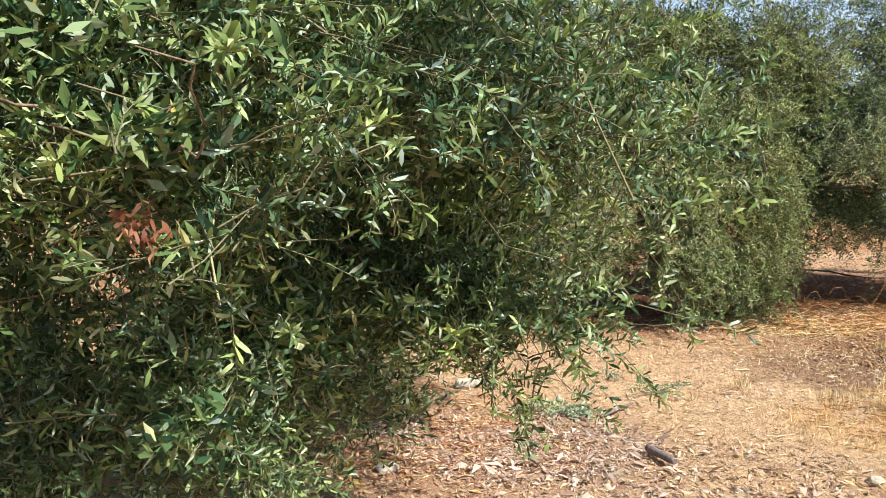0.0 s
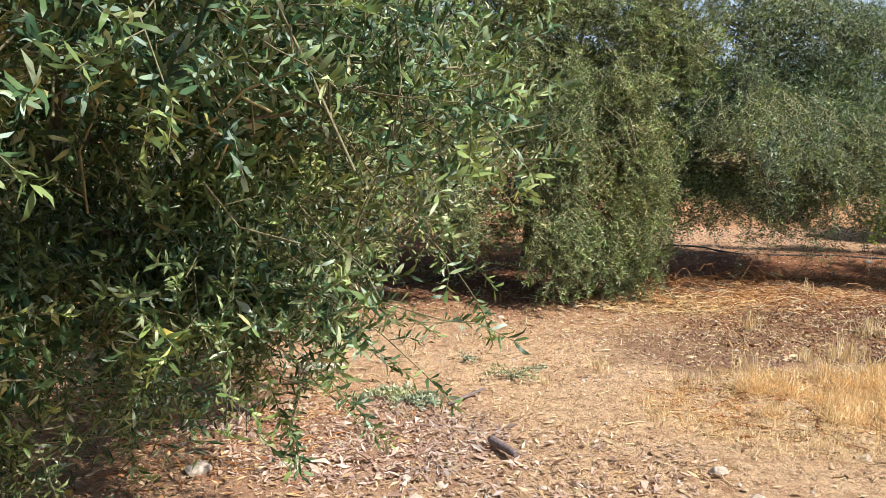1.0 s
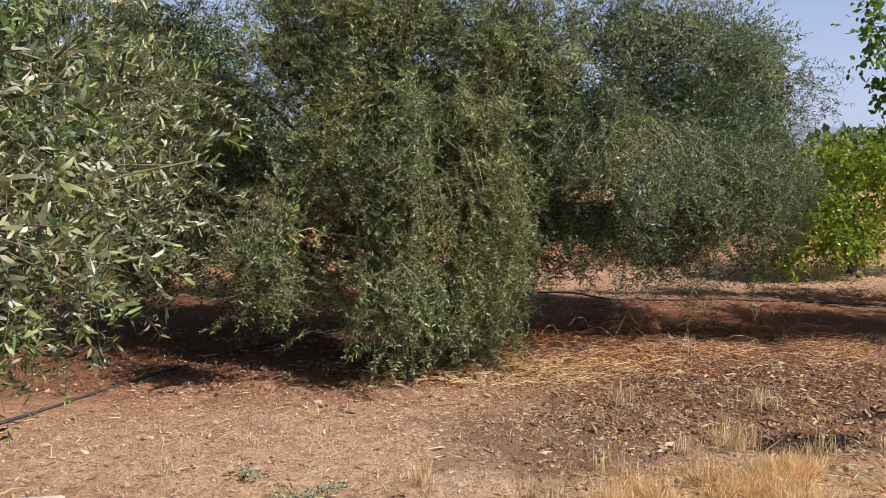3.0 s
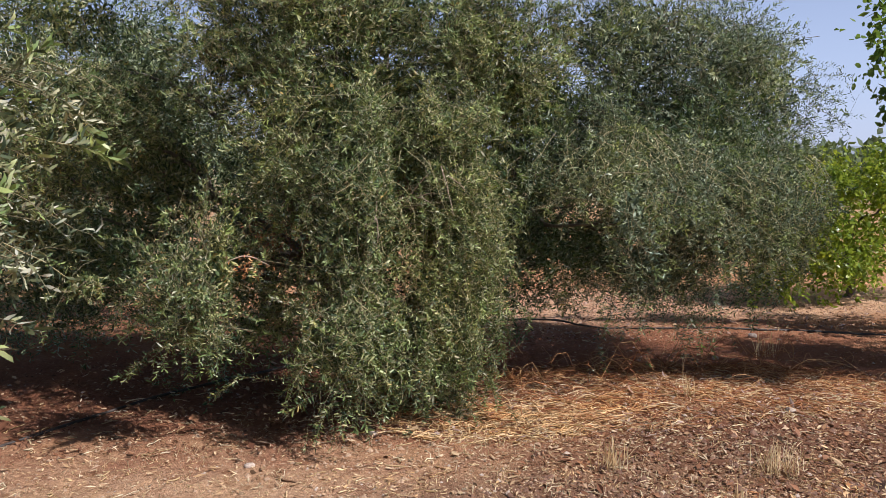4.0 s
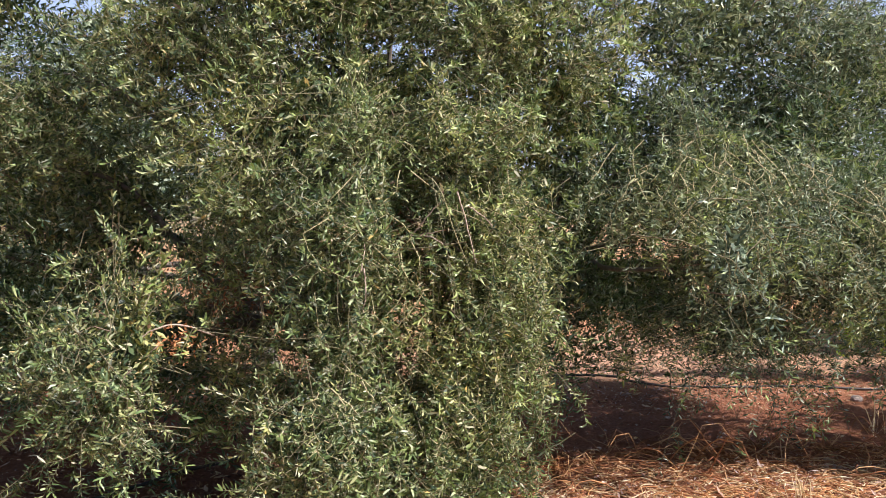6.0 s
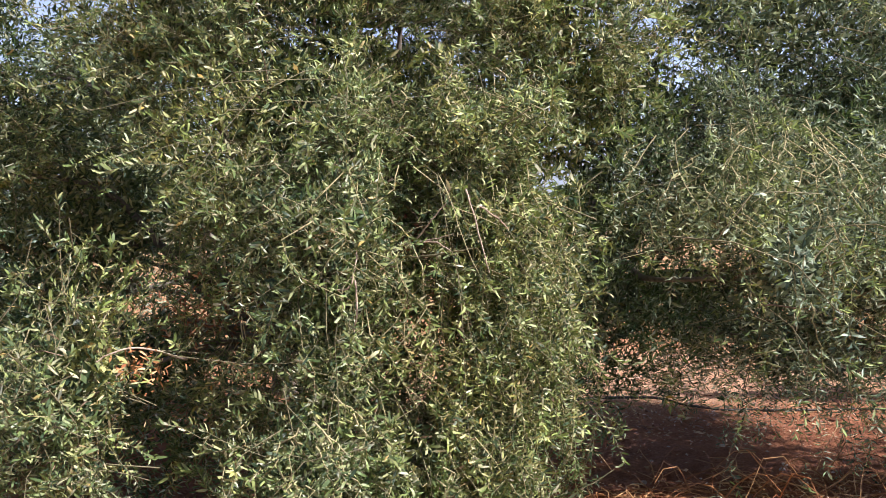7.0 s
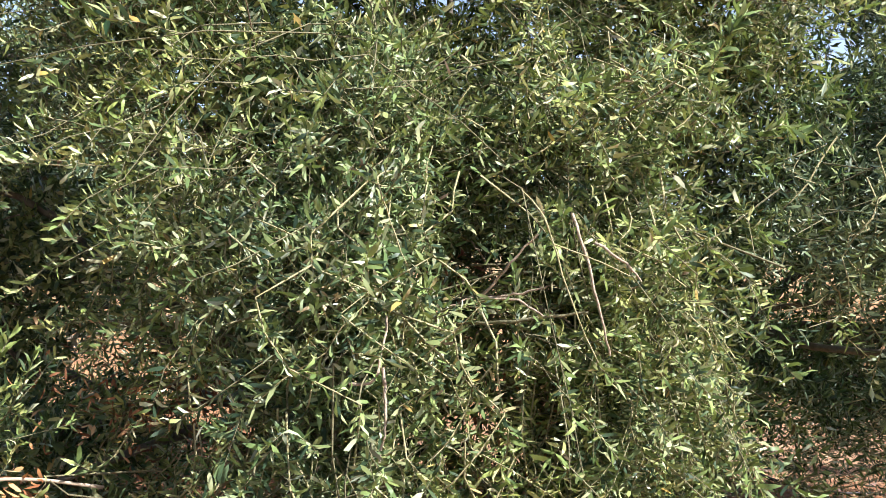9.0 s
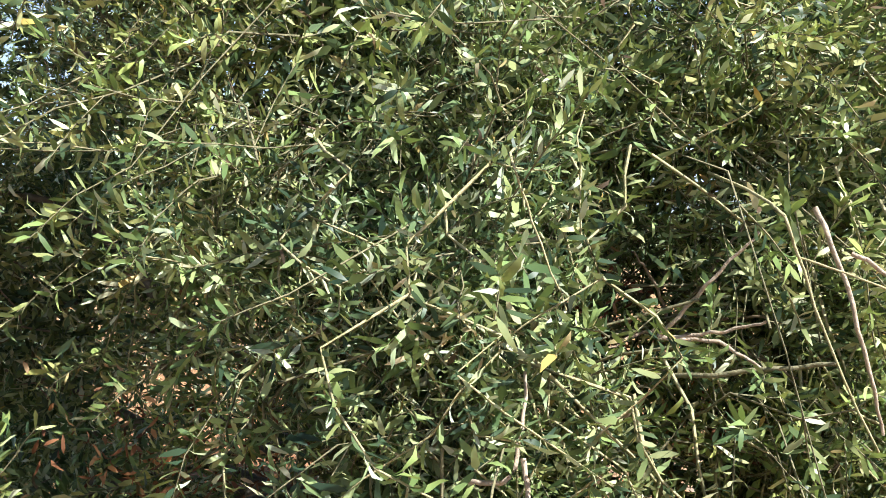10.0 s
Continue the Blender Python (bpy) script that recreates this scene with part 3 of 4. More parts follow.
def olive_tree(seed, label, base, fork, lobes, far_lobes, density, leaf, spacing, stems=True, per=8, extra=(), material=None, voids=(), simple=False, side_lobes=(), whips=0, core=1.0):
    material = material or M_OLIVE
    side_lobes = list(side_lobes)
    rng = np.random.default_rng(seed)
    tree = thing("olive_tree", label, "olive tree", "olive trees of the grove", at=base)
    b = np.array(base, float)
    f = np.array(fork, float)
    k = 10
    line = bent_line([b - [0, 0, 0.1], b + (f - b) * 0.4 + [0.04, -0.03, 0], f], k)[None]
    rad = (0.12 - 0.05 * np.linspace(0, 1, k) ** 0.5 + 0.07 * np.exp(-np.linspace(0, 1, k) * 7))[None]
    under("trunk", tubes("trunk", line, rad, M_BARK, 14), tree, "gnarled grey olive trunk")
    for q in lobes + far_lobes + side_lobes:
        c = np.array(q[:3])
        limb(rng, f - (f - b) * rng.uniform(0, 0.25), c - (c - f) * 0.18, 0.028, 0.007, "limb", tree, sag=0.25)
    every = lobes + far_lobes + side_lobes
    crown_part(tree, rng, lobes, every, density, per, spacing, leaf, stems, extra, material, voids, simple, whips, M_FRESH if stems else None)
    # side boughs take the leaf colour with sunlight painted in
    crown_part(tree, rng, side_lobes, every, density, per, spacing * 1.15, leaf * 1.12, stems, (), M_OLIVE_SUNLIT, voids, simple, whips, M_FRESH)
    crown_part(tree, rng, far_lobes, every, density * 0.8, per, spacing * 1.7, leaf * 1.3, False, (), M_OLIVE, voids, True)
    lobes = every
    inner = []
    for q in lobes:
        k = int(core * (6500 * q[3] * q[4] * q[5] + 150))
        inner.append(np.array(q[:3]) + unit(rng.normal(0, 1, (k, 3))) * np.array(q[3:6]) * (0.56 * rng.uniform(0, 1, (k, 1)) ** 0.4))
    inner = np.concatenate(inner)
    for q in voids:
        inner = inner[(((inner - np.array(q[:3])) / np.array(q[3:])) ** 2).sum(1) > 1]
    k = len(inner)
    under("inner_leaves", leaf_blades("inner_leaves", inner, rng.normal(0, 1, (k, 3)), rng.normal(0, 1, (k, 3)), leaf * rng.uniform(1.1, 1.7, k), leaf * rng.uniform(0.32, 0.5, k), material, simple=True), tree, "shaded leaves inside the crown", "stuff")
    if stems:
        some = inner[rng.uniform(0, 1, k) < 450.0 / k]
        some = some + (some - f) * 0.04
        way = unit(some - f + rng.normal(0, 0.5, some.shape))
        lines = shoot_lines(some, way, rng.uniform(0.15, 0.35, len(some)), rng.uniform(0.0, 0.5, len(some)), 6)
        rad = np.linspace(0.0036, 0.0015, 6)[None] * rng.uniform(0.5, 1.2, len(some))[:, None]
        under("inner_twig_growth", tubes("inner_twig_growth", lines, rad, M_TWIG_DRY, 4), tree, "bare brown twigs inside the crown", "stuff")
    return tree


# lobes: centre, radii, number of branchlets, droop
TREE_NEAR = [
    (-0.45, 1.95, 1.55, 0.62, 0.55, 0.58, 340, 0.15), (-0.35, 2.05, 1.04, 0.40, 0.40, 0.24, 150, 0.05),
    (-1.00, 1.70, 1.45, 0.70, 0.60, 0.70, 300, 0.2), (-0.55, 2.20, 1.98, 0.75, 0.55, 0.30, 220, 0.1),
    (-0.72, 1.42, 1.70, 0.50, 0.34, 0.28, 170, 0.0), (0.12, 2.25, 1.60, 0.56, 0.65, 0.38, 280, 0.05), (0.02, 2.10, 1.28, 0.32, 0.34, 0.22, 140, 0.05),
    (-0.42, 1.33, 1.51, 0.20, 0.15, 0.10, 75, 0.0), (-0.46, 1.50, 1.03, 0.22, 0.18, 0.18, 95, 0.1),
    (-0.50, 2.40, 0.90, 0.40, 0.40, 0.26, 150, 0.05), (-0.10, 2.60, 1.14, 0.28, 0.36, 0.24, 150, 0.05), (0.16, 2.25, 1.08, 0.20, 0.24, 0.14, 80, 0.0), (-0.85, 2.05, 0.84, 0.42, 0.45, 0.30, 110, 0.1)]
TREE_NEAR_SIDE = [(0.16, 4.2, 1.18, 0.32, 0.6, 0.26, 190, 0.05), 
    (0.28, 3.30, 1.62, 0.52, 0.8, 0.42, 290, 0.1), (0.48, 4.45, 1.54, 0.48, 0.70, 0.48, 310, 0.15),
    (0.30, 5.20, 1.66, 0.44, 0.56, 0.38, 240, 0.1)]
TREE_NEAR_FAR = [(-1.5, 2.9, 0.90, 0.60, 0.60, 0.60, 200, 0.1), (-0.32, 3.25, 0.84, 0.38, 0.42, 0.34, 130, 0.1), (-0.5, 2.9, 2.75, 1.0, 1.0, 0.40, 220, 0.1), (0.1, 3.9, 2.55, 0.7, 0.9, 0.35, 180, 0.1), (0.45, 1.62, 2.28, 0.42, 0.34, 0.20, 130, 0.0),
    (-0.55, 3.2, 1.00, 0.65, 0.60, 0.55, 200, 0.1), (-0.95, 3.5, 1.60, 1.40, 1.6, 0.75, 240, 0.2), (-0.40, 3.0, 2.05, 1.00, 1.2, 0.40, 220, 0.1)]
TREE_MID = [
    (2.26, 7.47, 1.12, 0.58, 0.50, 0.86, 560, 0.35), (2.40, 7.18, 0.50, 0.38, 0.28, 0.34, 90, 0.4),
    (2.76, 7.50, 1.05, 0.34, 0.40, 0.86, 380, 0.65), (2.64, 7.58, 1.75, 0.46, 0.38, 0.40, 230, 0.3),
    (2.00, 7.60, 1.85, 0.46, 0.44, 0.48, 280, 0.1), (1.34, 7.08, 0.93, 0.25, 0.25, 0.32, 170, 0.15),
    (2.04, 6.92, 0.60, 0.26, 0.26, 0.34, 95, 0.3), (2.2, 7.9, 2.45, 1.0, 0.65, 0.40, 300, 0.1),
    (1.55, 8.0, 2.25, 0.55, 0.5, 0.42, 200, 0.1), (0.42, 8.15, 1.82, 0.55, 0.42, 0.45, 240, 0.25),
    (0.62, 7.75, 0.78, 0.14, 0.14, 0.10, 9, 0.3), (3.15, 7.9, 2.35, 0.6, 0.5, 0.42, 220, 0.1), (2.06, 7.16, 1.20, 0.24, 0.16, 0.20, 100, 0.1)]
TREE_MID_FAR = [(0.5, 9.0, 0.75, 0.75, 0.40, 0.50, 240, 0.2), (1.35, 8.0, 0.78, 0.50, 0.40, 0.45, 220, 0.2), (0.35, 8.4, 2.45, 0.75, 0.5, 0.40, 220, 0.1), (-0.6, 8.7, 2.15, 0.7, 0.5, 0.5, 200, 0.2), (2.6, 8.0, 3.25, 1.1, 0.8, 0.45, 260, 0.1), (1.3, 8.3, 3.15, 0.9, 0.7, 0.45, 220, 0.1), (3.6, 8.3, 3.25, 0.8, 0.7, 0.45, 200, 0.1),
    (2.3, 8.6, 1.85, 1.2, 1.1, 0.95, 320, 0.2), (2.3, 8.4, 2.6, 1.05, 0.80, 0.42, 180, 0.1),
    (1.00, 8.5, 1.35, 0.62, 0.62, 0.75, 230, 0.3), (0.0, 8.7, 1.3, 0.75, 0.45, 0.75, 230, 0.3), (3.15, 8.2, 2.0, 0.7, 0.6, 0.75, 280, 0.2)]
TREE_RIGHT = [
    (3.85, 7.65, 1.34, 0.48, 0.6, 0.68, 300, 0.4), (4.45, 7.8, 1.27, 0.66, 0.6, 0.62, 310, 0.35),
    (5.20, 8.2, 1.10, 0.60, 0.65, 0.50, 290, 0.25), (4.8, 8.6, 0.78, 0.75, 0.40, 0.24, 130, 0.1),
    (4.6, 8.2, 0.72, 0.75, 0.35, 0.28, 80, 0.7), (4.4, 8.2, 2.45, 1.00, 0.8, 0.55, 320, 0.1), (5.32, 7.80, 1.36, 0.38, 0.40, 0.44, 180, 0.3),
    (5.86, 8.7, 2.12, 0.52, 0.45, 0.56, 190, 0.15), (5.22, 8.3, 2.40, 0.52, 0.5, 0.36, 180, 0.1), (5.66, 8.6, 1.45, 0.42, 0.40, 0.50, 200, 0.2), (3.68, 6.80, 1.24, 0.13, 0.16, 0.30, 46, 0.6)]
TREE_RIGHT_FAR = [(3.50, 8.35, 1.00, 0.48, 0.32, 0.52, 330, 0.2), (4.6, 8.7, 3.25, 1.0, 0.8, 0.45, 240, 0.1), (4.75, 8.9, 1.80, 1.20, 1.2, 1.00, 320, 0.3), (5.25, 8.6, 2.0, 0.65, 0.6, 0.6, 220, 0.1),
    (3.7, 8.5, 1.9, 0.6, 0.6, 0.8, 220, 0.1), (4.5, 9.0, 0.90, 0.9, 0.5, 0.34, 180, 0.1), (5.3, 9.3, 1.1, 0.7, 0.5, 0.6, 150, 0.2), (5.75, 9.2, 1.80, 0.50, 0.6, 0.55, 150, 0.2), (3.65, 8.7, 1.05, 0.65, 0.42, 0.62, 300, 0.2), (3.45, 8.9, 0.72, 0.62, 0.40, 0.36, 220, 0.2)]
TREE_BACK = [
    (0.6, 10.9, 1.80, 1.60, 1.1, 1.20, 420, 0.3), (0.1, 9.9, 0.80, 1.20, 0.6, 0.85, 420, 0.2),
    (-1.5, 10.2, 1.00, 0.90, 0.8, 1.00, 300, 0.3), (0.7, 10.5, 2.5, 0.9, 0.7, 0.6, 240, 0.2),
    (1.8, 10.4, 0.9, 0.9, 0.6, 0.9, 300, 0.2)]
TREE_MID_EXTRA = [
    [(2.31, 7.59, 2.04), (1.99, 7.29, 1.94), (1.82, 7.23, 1.78), (1.71, 7.11, 1.59)],
    [(2.31, 7.49, 1.96), (2.01, 7.20, 1.92), (1.71, 7.19, 1.89), (1.35, 7.19, 1.80)],
    [(2.31, 7.49, 1.21), (2.21, 6.99, 1.24), (2.18, 6.85, 1.22), (2.15, 6.79, 1.06), (2.16, 6.77, 0.82)],
    [(2.61, 7.39, 1.31), (2.57, 6.94, 1.21), (2.56, 6.83, 0.99), (2.57, 6.82, 0.77)],
    [(2.46, 7.59, 1.71), (2.51, 7.04, 1.58), (2.53, 6.91, 1.36), (2.57, 6.87, 1.16), (2.61, 6.87, 0.96)],
    [(1.75, 7.3, 0.95), (1.55, 7.0, 1.02), (1.80, 6.95, 0.98), (2.0, 6.95, 0.97)],
    [(1.35, 7.1, 0.95), (1.33, 6.95, 1.15), (1.327, 6.92, 1.30), (1.33, 6.9, 1.42)]]


TREE_NEAR_EXTRA = [[(-1.0 + 0.05 * i, 1.75, 1.60), (-0.9 + 0.05 * i, 1.5, 1.62 + 0.03 * (i % 4)), (-0.85 + 0.065 * i, 1.40, 1.64 + 0.04 * (i % 5))] for i in range(12)]


# dark hollows between the boughs: centre, radii
TREE_NEAR_VOIDS = [(-0.22, 1.62, 1.24, 0.20, 0.45, 0.20), (-0.03, 1.76, 1.29, 0.38, 0.56, 0.29), (-0.56, 1.35, 1.22, 0.30, 0.45, 0.22), (-0.12, 1.75, 1.02, 0.15, 0.4, 0.10)]
TREE_RIGHT_VOIDS = [(3.52, 7.5, 0.98, 0.40, 0.60, 0.38), (3.82, 7.45, 1.02, 0.36, 0.62, 0.42), (4.25, 7.5, 0.90, 0.42, 0.52, 0.36)]
TREE_MID_VOIDS = [(2.47, 7.20, 1.52, 0.17, 0.50, 0.25), (2.57, 7.05, 1.10, 0.10, 0.34, 0.17), (1.86, 7.0, 0.98, 0.12, 0.30, 0.10), (2.45, 7.40, 1.97, 0.13, 0.5, 0.18), (1.72, 7.15, 1.12, 0.28, 0.45, 0.20), (1.25, 7.6, 1.58, 0.36, 0.7, 0.30),
                  (1.58, 7.0, 0.70, 0.18, 0.45, 0.36), (3.05, 7.6, 1.55, 0.16, 0.5, 0.25)]


def round_leaf_crown(rng, lobes, density, leaf, aspect, material, name):
    p, d, L, g = crown_branches(rng, lobes, density)
    n = 9
    base = (p[:, None] + d[:, None] * (L[:, None, None] * rng.uniform(-0.6, 0.4, (len(p), n, 1))) + rng.normal(0, 0.02, (len(p), n, 3))).reshape(-1, 3)
    m = len(base)
    way = np.repeat(d, n, 0) + rng.normal(0, 0.7, (m, 3)) + np.array([0, 0, -0.2])
    nor = np.array([0, 0, 1.0]) + rng.normal(0, 0.55, (m, 3)) + np.repeat(d, n, 0) * 0.5
    size = leaf * rng.uniform(0.6, 1.25, m)
    return leaf_blades(name, base, way, nor, size, size * aspect * rng.uniform(0.85, 1.15, m), material, 0.08)


def broadleaf_tree(seed, name, label, category, base, top, lobes, density, leaf, aspect, material):
    rng = np.random.default_rng(seed)
    tree = thing(name, label, category, at=base)
    limb(rng, np.array(base) - [0, 0, 0.1], top, 0.06, 0.04, "trunk", tree)
    for q in lobes:
        limb(rng, top, q[:3], 0.025, 0.008, "limb", tree)
    under("crown", round_leaf_crown(rng, lobes, density, leaf, aspect, material, "crown"), tree, kind="stuff")
    share = [int(min(900, 30 + 2600 * q[3] * q[4] * q[5])) for q in lobes]
    deep = np.concatenate([np.array(q[:3]) + unit(rng.normal(0, 1, (n, 3))) * np.array(q[3:6]) * (0.75 * rng.uniform(0, 1, (n, 1)) ** 0.4) for n, q in zip(share, lobes)])
    k = len(deep)
    under("inner_leaves", leaf_blades("inner_leaves", deep, rng.normal(0, 1, (k, 3)), rng.normal(0, 1, (k, 3)), leaf * rng.uniform(1.0, 1.6, k), leaf * rng.uniform(0.5, 0.8, k), material, simple=True), tree, "shaded leaves inside the crown", "stuff")
    return tree


# ---------------------------------------------------------------- things on the ground
def hose(label, points):
    line = bent_line(points, 60)
    line[:, 2] += 0.008 + ground_height(line[:, 0], line[:, 1])
    line[:, :2] += 0.012 * np.sin(np.arange(60) * 0.9)[:, None]
    tagged(new("irrigation_hose", tubes("irrigation_hose", line[None], np.full((1, 60), 0.010), M_HOSE, 8)), label, "hose", "drip hoses")


def dry_wood(name, label, a, b, r, material):
    """A weathered length of wood, unevenly thick, with broken ends."""
    rng = np.random.default_rng(int(abs(a[0] * 1000) + abs(a[1] * 100)))
    k = 13
    line = np.linspace(np.array(a, float), np.array(b, float), k) + rng.normal(0, r * 0.05, (k, 3))
    rad = r * (1 + 0.08 * np.sin(np.linspace(0, 5, k) + 1) + rng.normal(0, 0.025, k)) * np.array([0.80, 0.95] + [1] * (k - 4) + [0.92, 0.70])
    me = tubes(name, line[None], rad[None], material, 14)
    bm = bmesh.new()
    bm.from_mesh(me)
    for e in bmesh.ops.holes_fill(bm, edges=bm.edges, sides=0)["faces"]:
        e.smooth = False
    for v in bm.verts:
        v.co += Vector(rng.normal(0, r * 0.022, 3))
    bm.to_mesh(me)
    bm.free()
    return tagged(new(name, me), label, "wood")


def strewn(rng, n, centre, radii, power=1.0):
    """Points scattered over a soft ellipse of ground."""
    a = rng.uniform(0, 2 * np.pi, n)
    r = rng.uniform(0, 1, n) ** (0.5 * power)
    x = centre[0] + radii[0] * r * np.cos(a)
    y = centre[1] + radii[1] * r * np.sin(a)
    dark_spot = (((x - 4.00) / 0.28) ** 2 + ((y - 5.38) / 0.10) ** 2 < 1) | (((x - 4.72) / 0.25) ** 2 + ((y - 5.72) / 0.08) ** 2 < 1)      # hardly anything lies on the two dark patches
    keep = ~dark_spot | (np.arange(n) % 9 == 0)
    x, y = x[keep], y[keep]
    return np.stack([x, y, ground_height(x, y)], -1)


def litter(name, label, seed, patches, length, aspect, lift, material, bend=0.2):
    """Dead leaves or straw lying on the soil."""
    rng = np.random.default_rng(seed)
    p = np.concatenate([strewn(rng, int(n), c, r) for n, c, r in patches])
    n = len(p)
    a = rng.uniform(0, 2 * np.pi, n)
    way = np.stack([np.cos(a), np.sin(a), rng.normal(0, lift, n)], -1)
    nor = np.array([0, 0, 1.0]) + rng.normal(0, 0.35, (n, 3))
    p[:, 2] += 0.003 + np.abs(rng.normal(0, 0.004, n)) + np.maximum(0, -way[:, 2]) * length * 0.8
    size = length * rng.lognormal(-0.1, 0.45, n)
    tagged(new(name, leaf_blades(name, p, way, nor, size, size * aspect * rng.uniform(0.8, 1.4, n), material, bend, simple=True)), label, "litter", kind="stuff")


def grass_blades(rng, roots, height, lean, width):
    n = len(roots)
    a = rng.uniform(0, 2 * np.pi, n)
    tilt = np.abs(rng.normal(0, lean, n))
    way = np.stack([np.cos(a) * np.sin(tilt), np.sin(a) * np.sin(tilt), np.cos(tilt)], -1)
    nor = unit(np.stack([np.cos(a + 0.6), np.sin(a + 0.6), np.full(n, 0.3)], -1) + rng.normal(0, 0.3, (n, 3)))
    size = height * rng.uniform(0.5, 1.25, n)
    return roots, way, nor, size, width * rng.uniform(0.6, 1.4, n)


def grass_patch(name, label, seed, clumps, per, centre, radii, height, spread, material, width=0.004, lean=0.45, curl=0.15):
    rng = np.random.default_rng(seed)
    c = strewn(rng, clumps, centre, radii)
    clumps = len(c)
    roots = np.repeat(c, per, 0) + rng.normal(0, spread, (clumps * per, 3)) * [1, 1, 0]
    tall = np.repeat(rng.uniform(0.35, 1.35, clumps), per)
    p, w, nrm, size, wid = grass_blades(rng, roots, height, lean, width)
    tagged(new(name, leaf_blades(name, p, w, nrm, size * tall, wid, material, curl)), label, "grass", kind="stuff")


def grass_tuft(seed, at, height, spread, count):
    rng = np.random.default_rng(seed)
    roots = np.array([*at, 0.0]) + rng.normal(0, spread, (count, 3)) * [1, 1, 0]
    roots[:, 2] = ground_height(roots[:, 0], roots[:, 1]) - 0.004
    p, w, nrm, size, wid = grass_blades(rng, roots, height, 0.35, 0.0045)
    tuft = thing("grass_tuft", "dry straw-coloured grass tuft on the soil", "grass tuft", "dry grass tufts", at=(at[0], at[1], 0))
    under("grass", leaf_blades("grass", p, w, nrm, size, wid, M_STRAW, 0.15), tuft, kind="stuff")


def weed(seed, at, radii, count, leaf, tall, label):
    rng = np.random.default_rng(seed)
    ob = thing("weed", label, "weed", at=(at[0], at[1], 0))
    tips = strewn(rng, count, at, radii) + np.stack([np.zeros(count), np.zeros(count), rng.uniform(0.3, 1, count) * tall], -1)
    root = np.array([at[0], at[1], 0.0])
    mid = root + (tips - root) * 0.55 + np.stack([np.zeros(count), np.zeros(count), np.full(count, tall * 0.35)], -1)
    lines = np.stack([np.repeat(root[None], count, 0), root + (mid - root) * 0.5, mid, (mid + tips) / 2, tips], 1)
    under("stem", tubes("stem", lines, np.linspace(0.002, 0.001, 5)[None] * np.ones((count, 1)), M_TWIG, 3), ob, kind="stuff")
    under("foliage", olive_leaves("foliage", rng, lines, 0.014, leaf, M_WEED, broad=1.8), ob, kind="stuff")


def stone_mesh(seed, material):
    rng = np.random.default_rng(seed)
    bm = bmesh.new()
    bmesh.ops.create_icosphere(bm, subdivisions=2, radius=1.0)
    stretch = rng.uniform(0.7, 1.2, 3)
    for v in bm.verts:
        k = 1 + 0.28 * noise.noise(v.co * 1.3 + Vector((seed * 3.1, 0, 0)))
        v.co = Vector((v.co.x * stretch[0] * k, v.co.y * stretch[1] * k, v.co.z * 0.5 * k))
    me = bpy.data.meshes.new("stone")
    bm.to_mesh(me)
    bm.free()
    me.materials.append(material)
    return me


def stones():
    rng = np.random.default_rng(77)
    shapes = [stone_mesh(i, M_STONE) for i in range(5)]
    known = [(1.95, 3.66, 0.040), (-0.24, 3.83, 0.050), (6.15, 9.14, 0.05), (5.3, 8.4, 0.04), (2.0, 3.4, 0.03), (4.9, 6.9, 0.035),
             (1.53, 6.57, 0.025), (2.23, 7.0, 0.03), (0.62, 3.75, 0.03), (0.1, 3.9, 0.028)]
    for i in range(70):
        known.append((rng.uniform(-0.8, 5.5), rng.uniform(3.0, 9.5), rng.uniform(0.008, 0.020)))
    for i, (x, y, r) in enumerate(known):
        ob = tagged(new("stone", shapes[i % 5]), "pale rounded field stone lying on the soil", "stone", "loose field stones")
        ob.matrix_world = pose(x, y, float(ground_height(x, y)) + r * 0.3, 0, 0, rng.uniform(0, 360)) @ Matrix.Scale(r, 4)


def gravel(name, label, seed, n, patches, size, material):
    """Small angular crumbs of earth and stone."""
    rng = np.random.default_rng(seed)
    p = np.concatenate([strewn(rng, int(n * f), c, r) for f, c, r in patches])
    n = len(p)
    octa = np.array([(1, 0, 0), (0, 1, 0), (-1, 0, 0), (0, -1, 0), (0, 0, 0.8), (0, 0, -0.6)], float)
    v = octa[None] * rng.uniform(0.5, 1.3, (n, 6, 1)) * (size * rng.lognormal(0, 0.45, n))[:, None, None]
    a = rng.uniform(0, 6.28, n)
    v[..., 0], v[..., 1] = v[..., 0] * np.cos(a)[:, None] - v[..., 1] * np.sin(a)[:, None], v[..., 0] * np.sin(a)[:, None] + v[..., 1] * np.cos(a)[:, None]
    v = v + p[:, None]
    f = np.array([0, 1, 4, 1, 2, 4, 2, 3, 4, 3, 0, 4], np.int32)
    loops = (np.arange(n, dtype=np.int32)[:, None] * 6 + f).ravel()
    tagged(new(name, mesh_from_arrays(name, v.reshape(-1, 3), loops, np.full(n * 4, 3), material, True)), label, "gravel", kind="stuff")


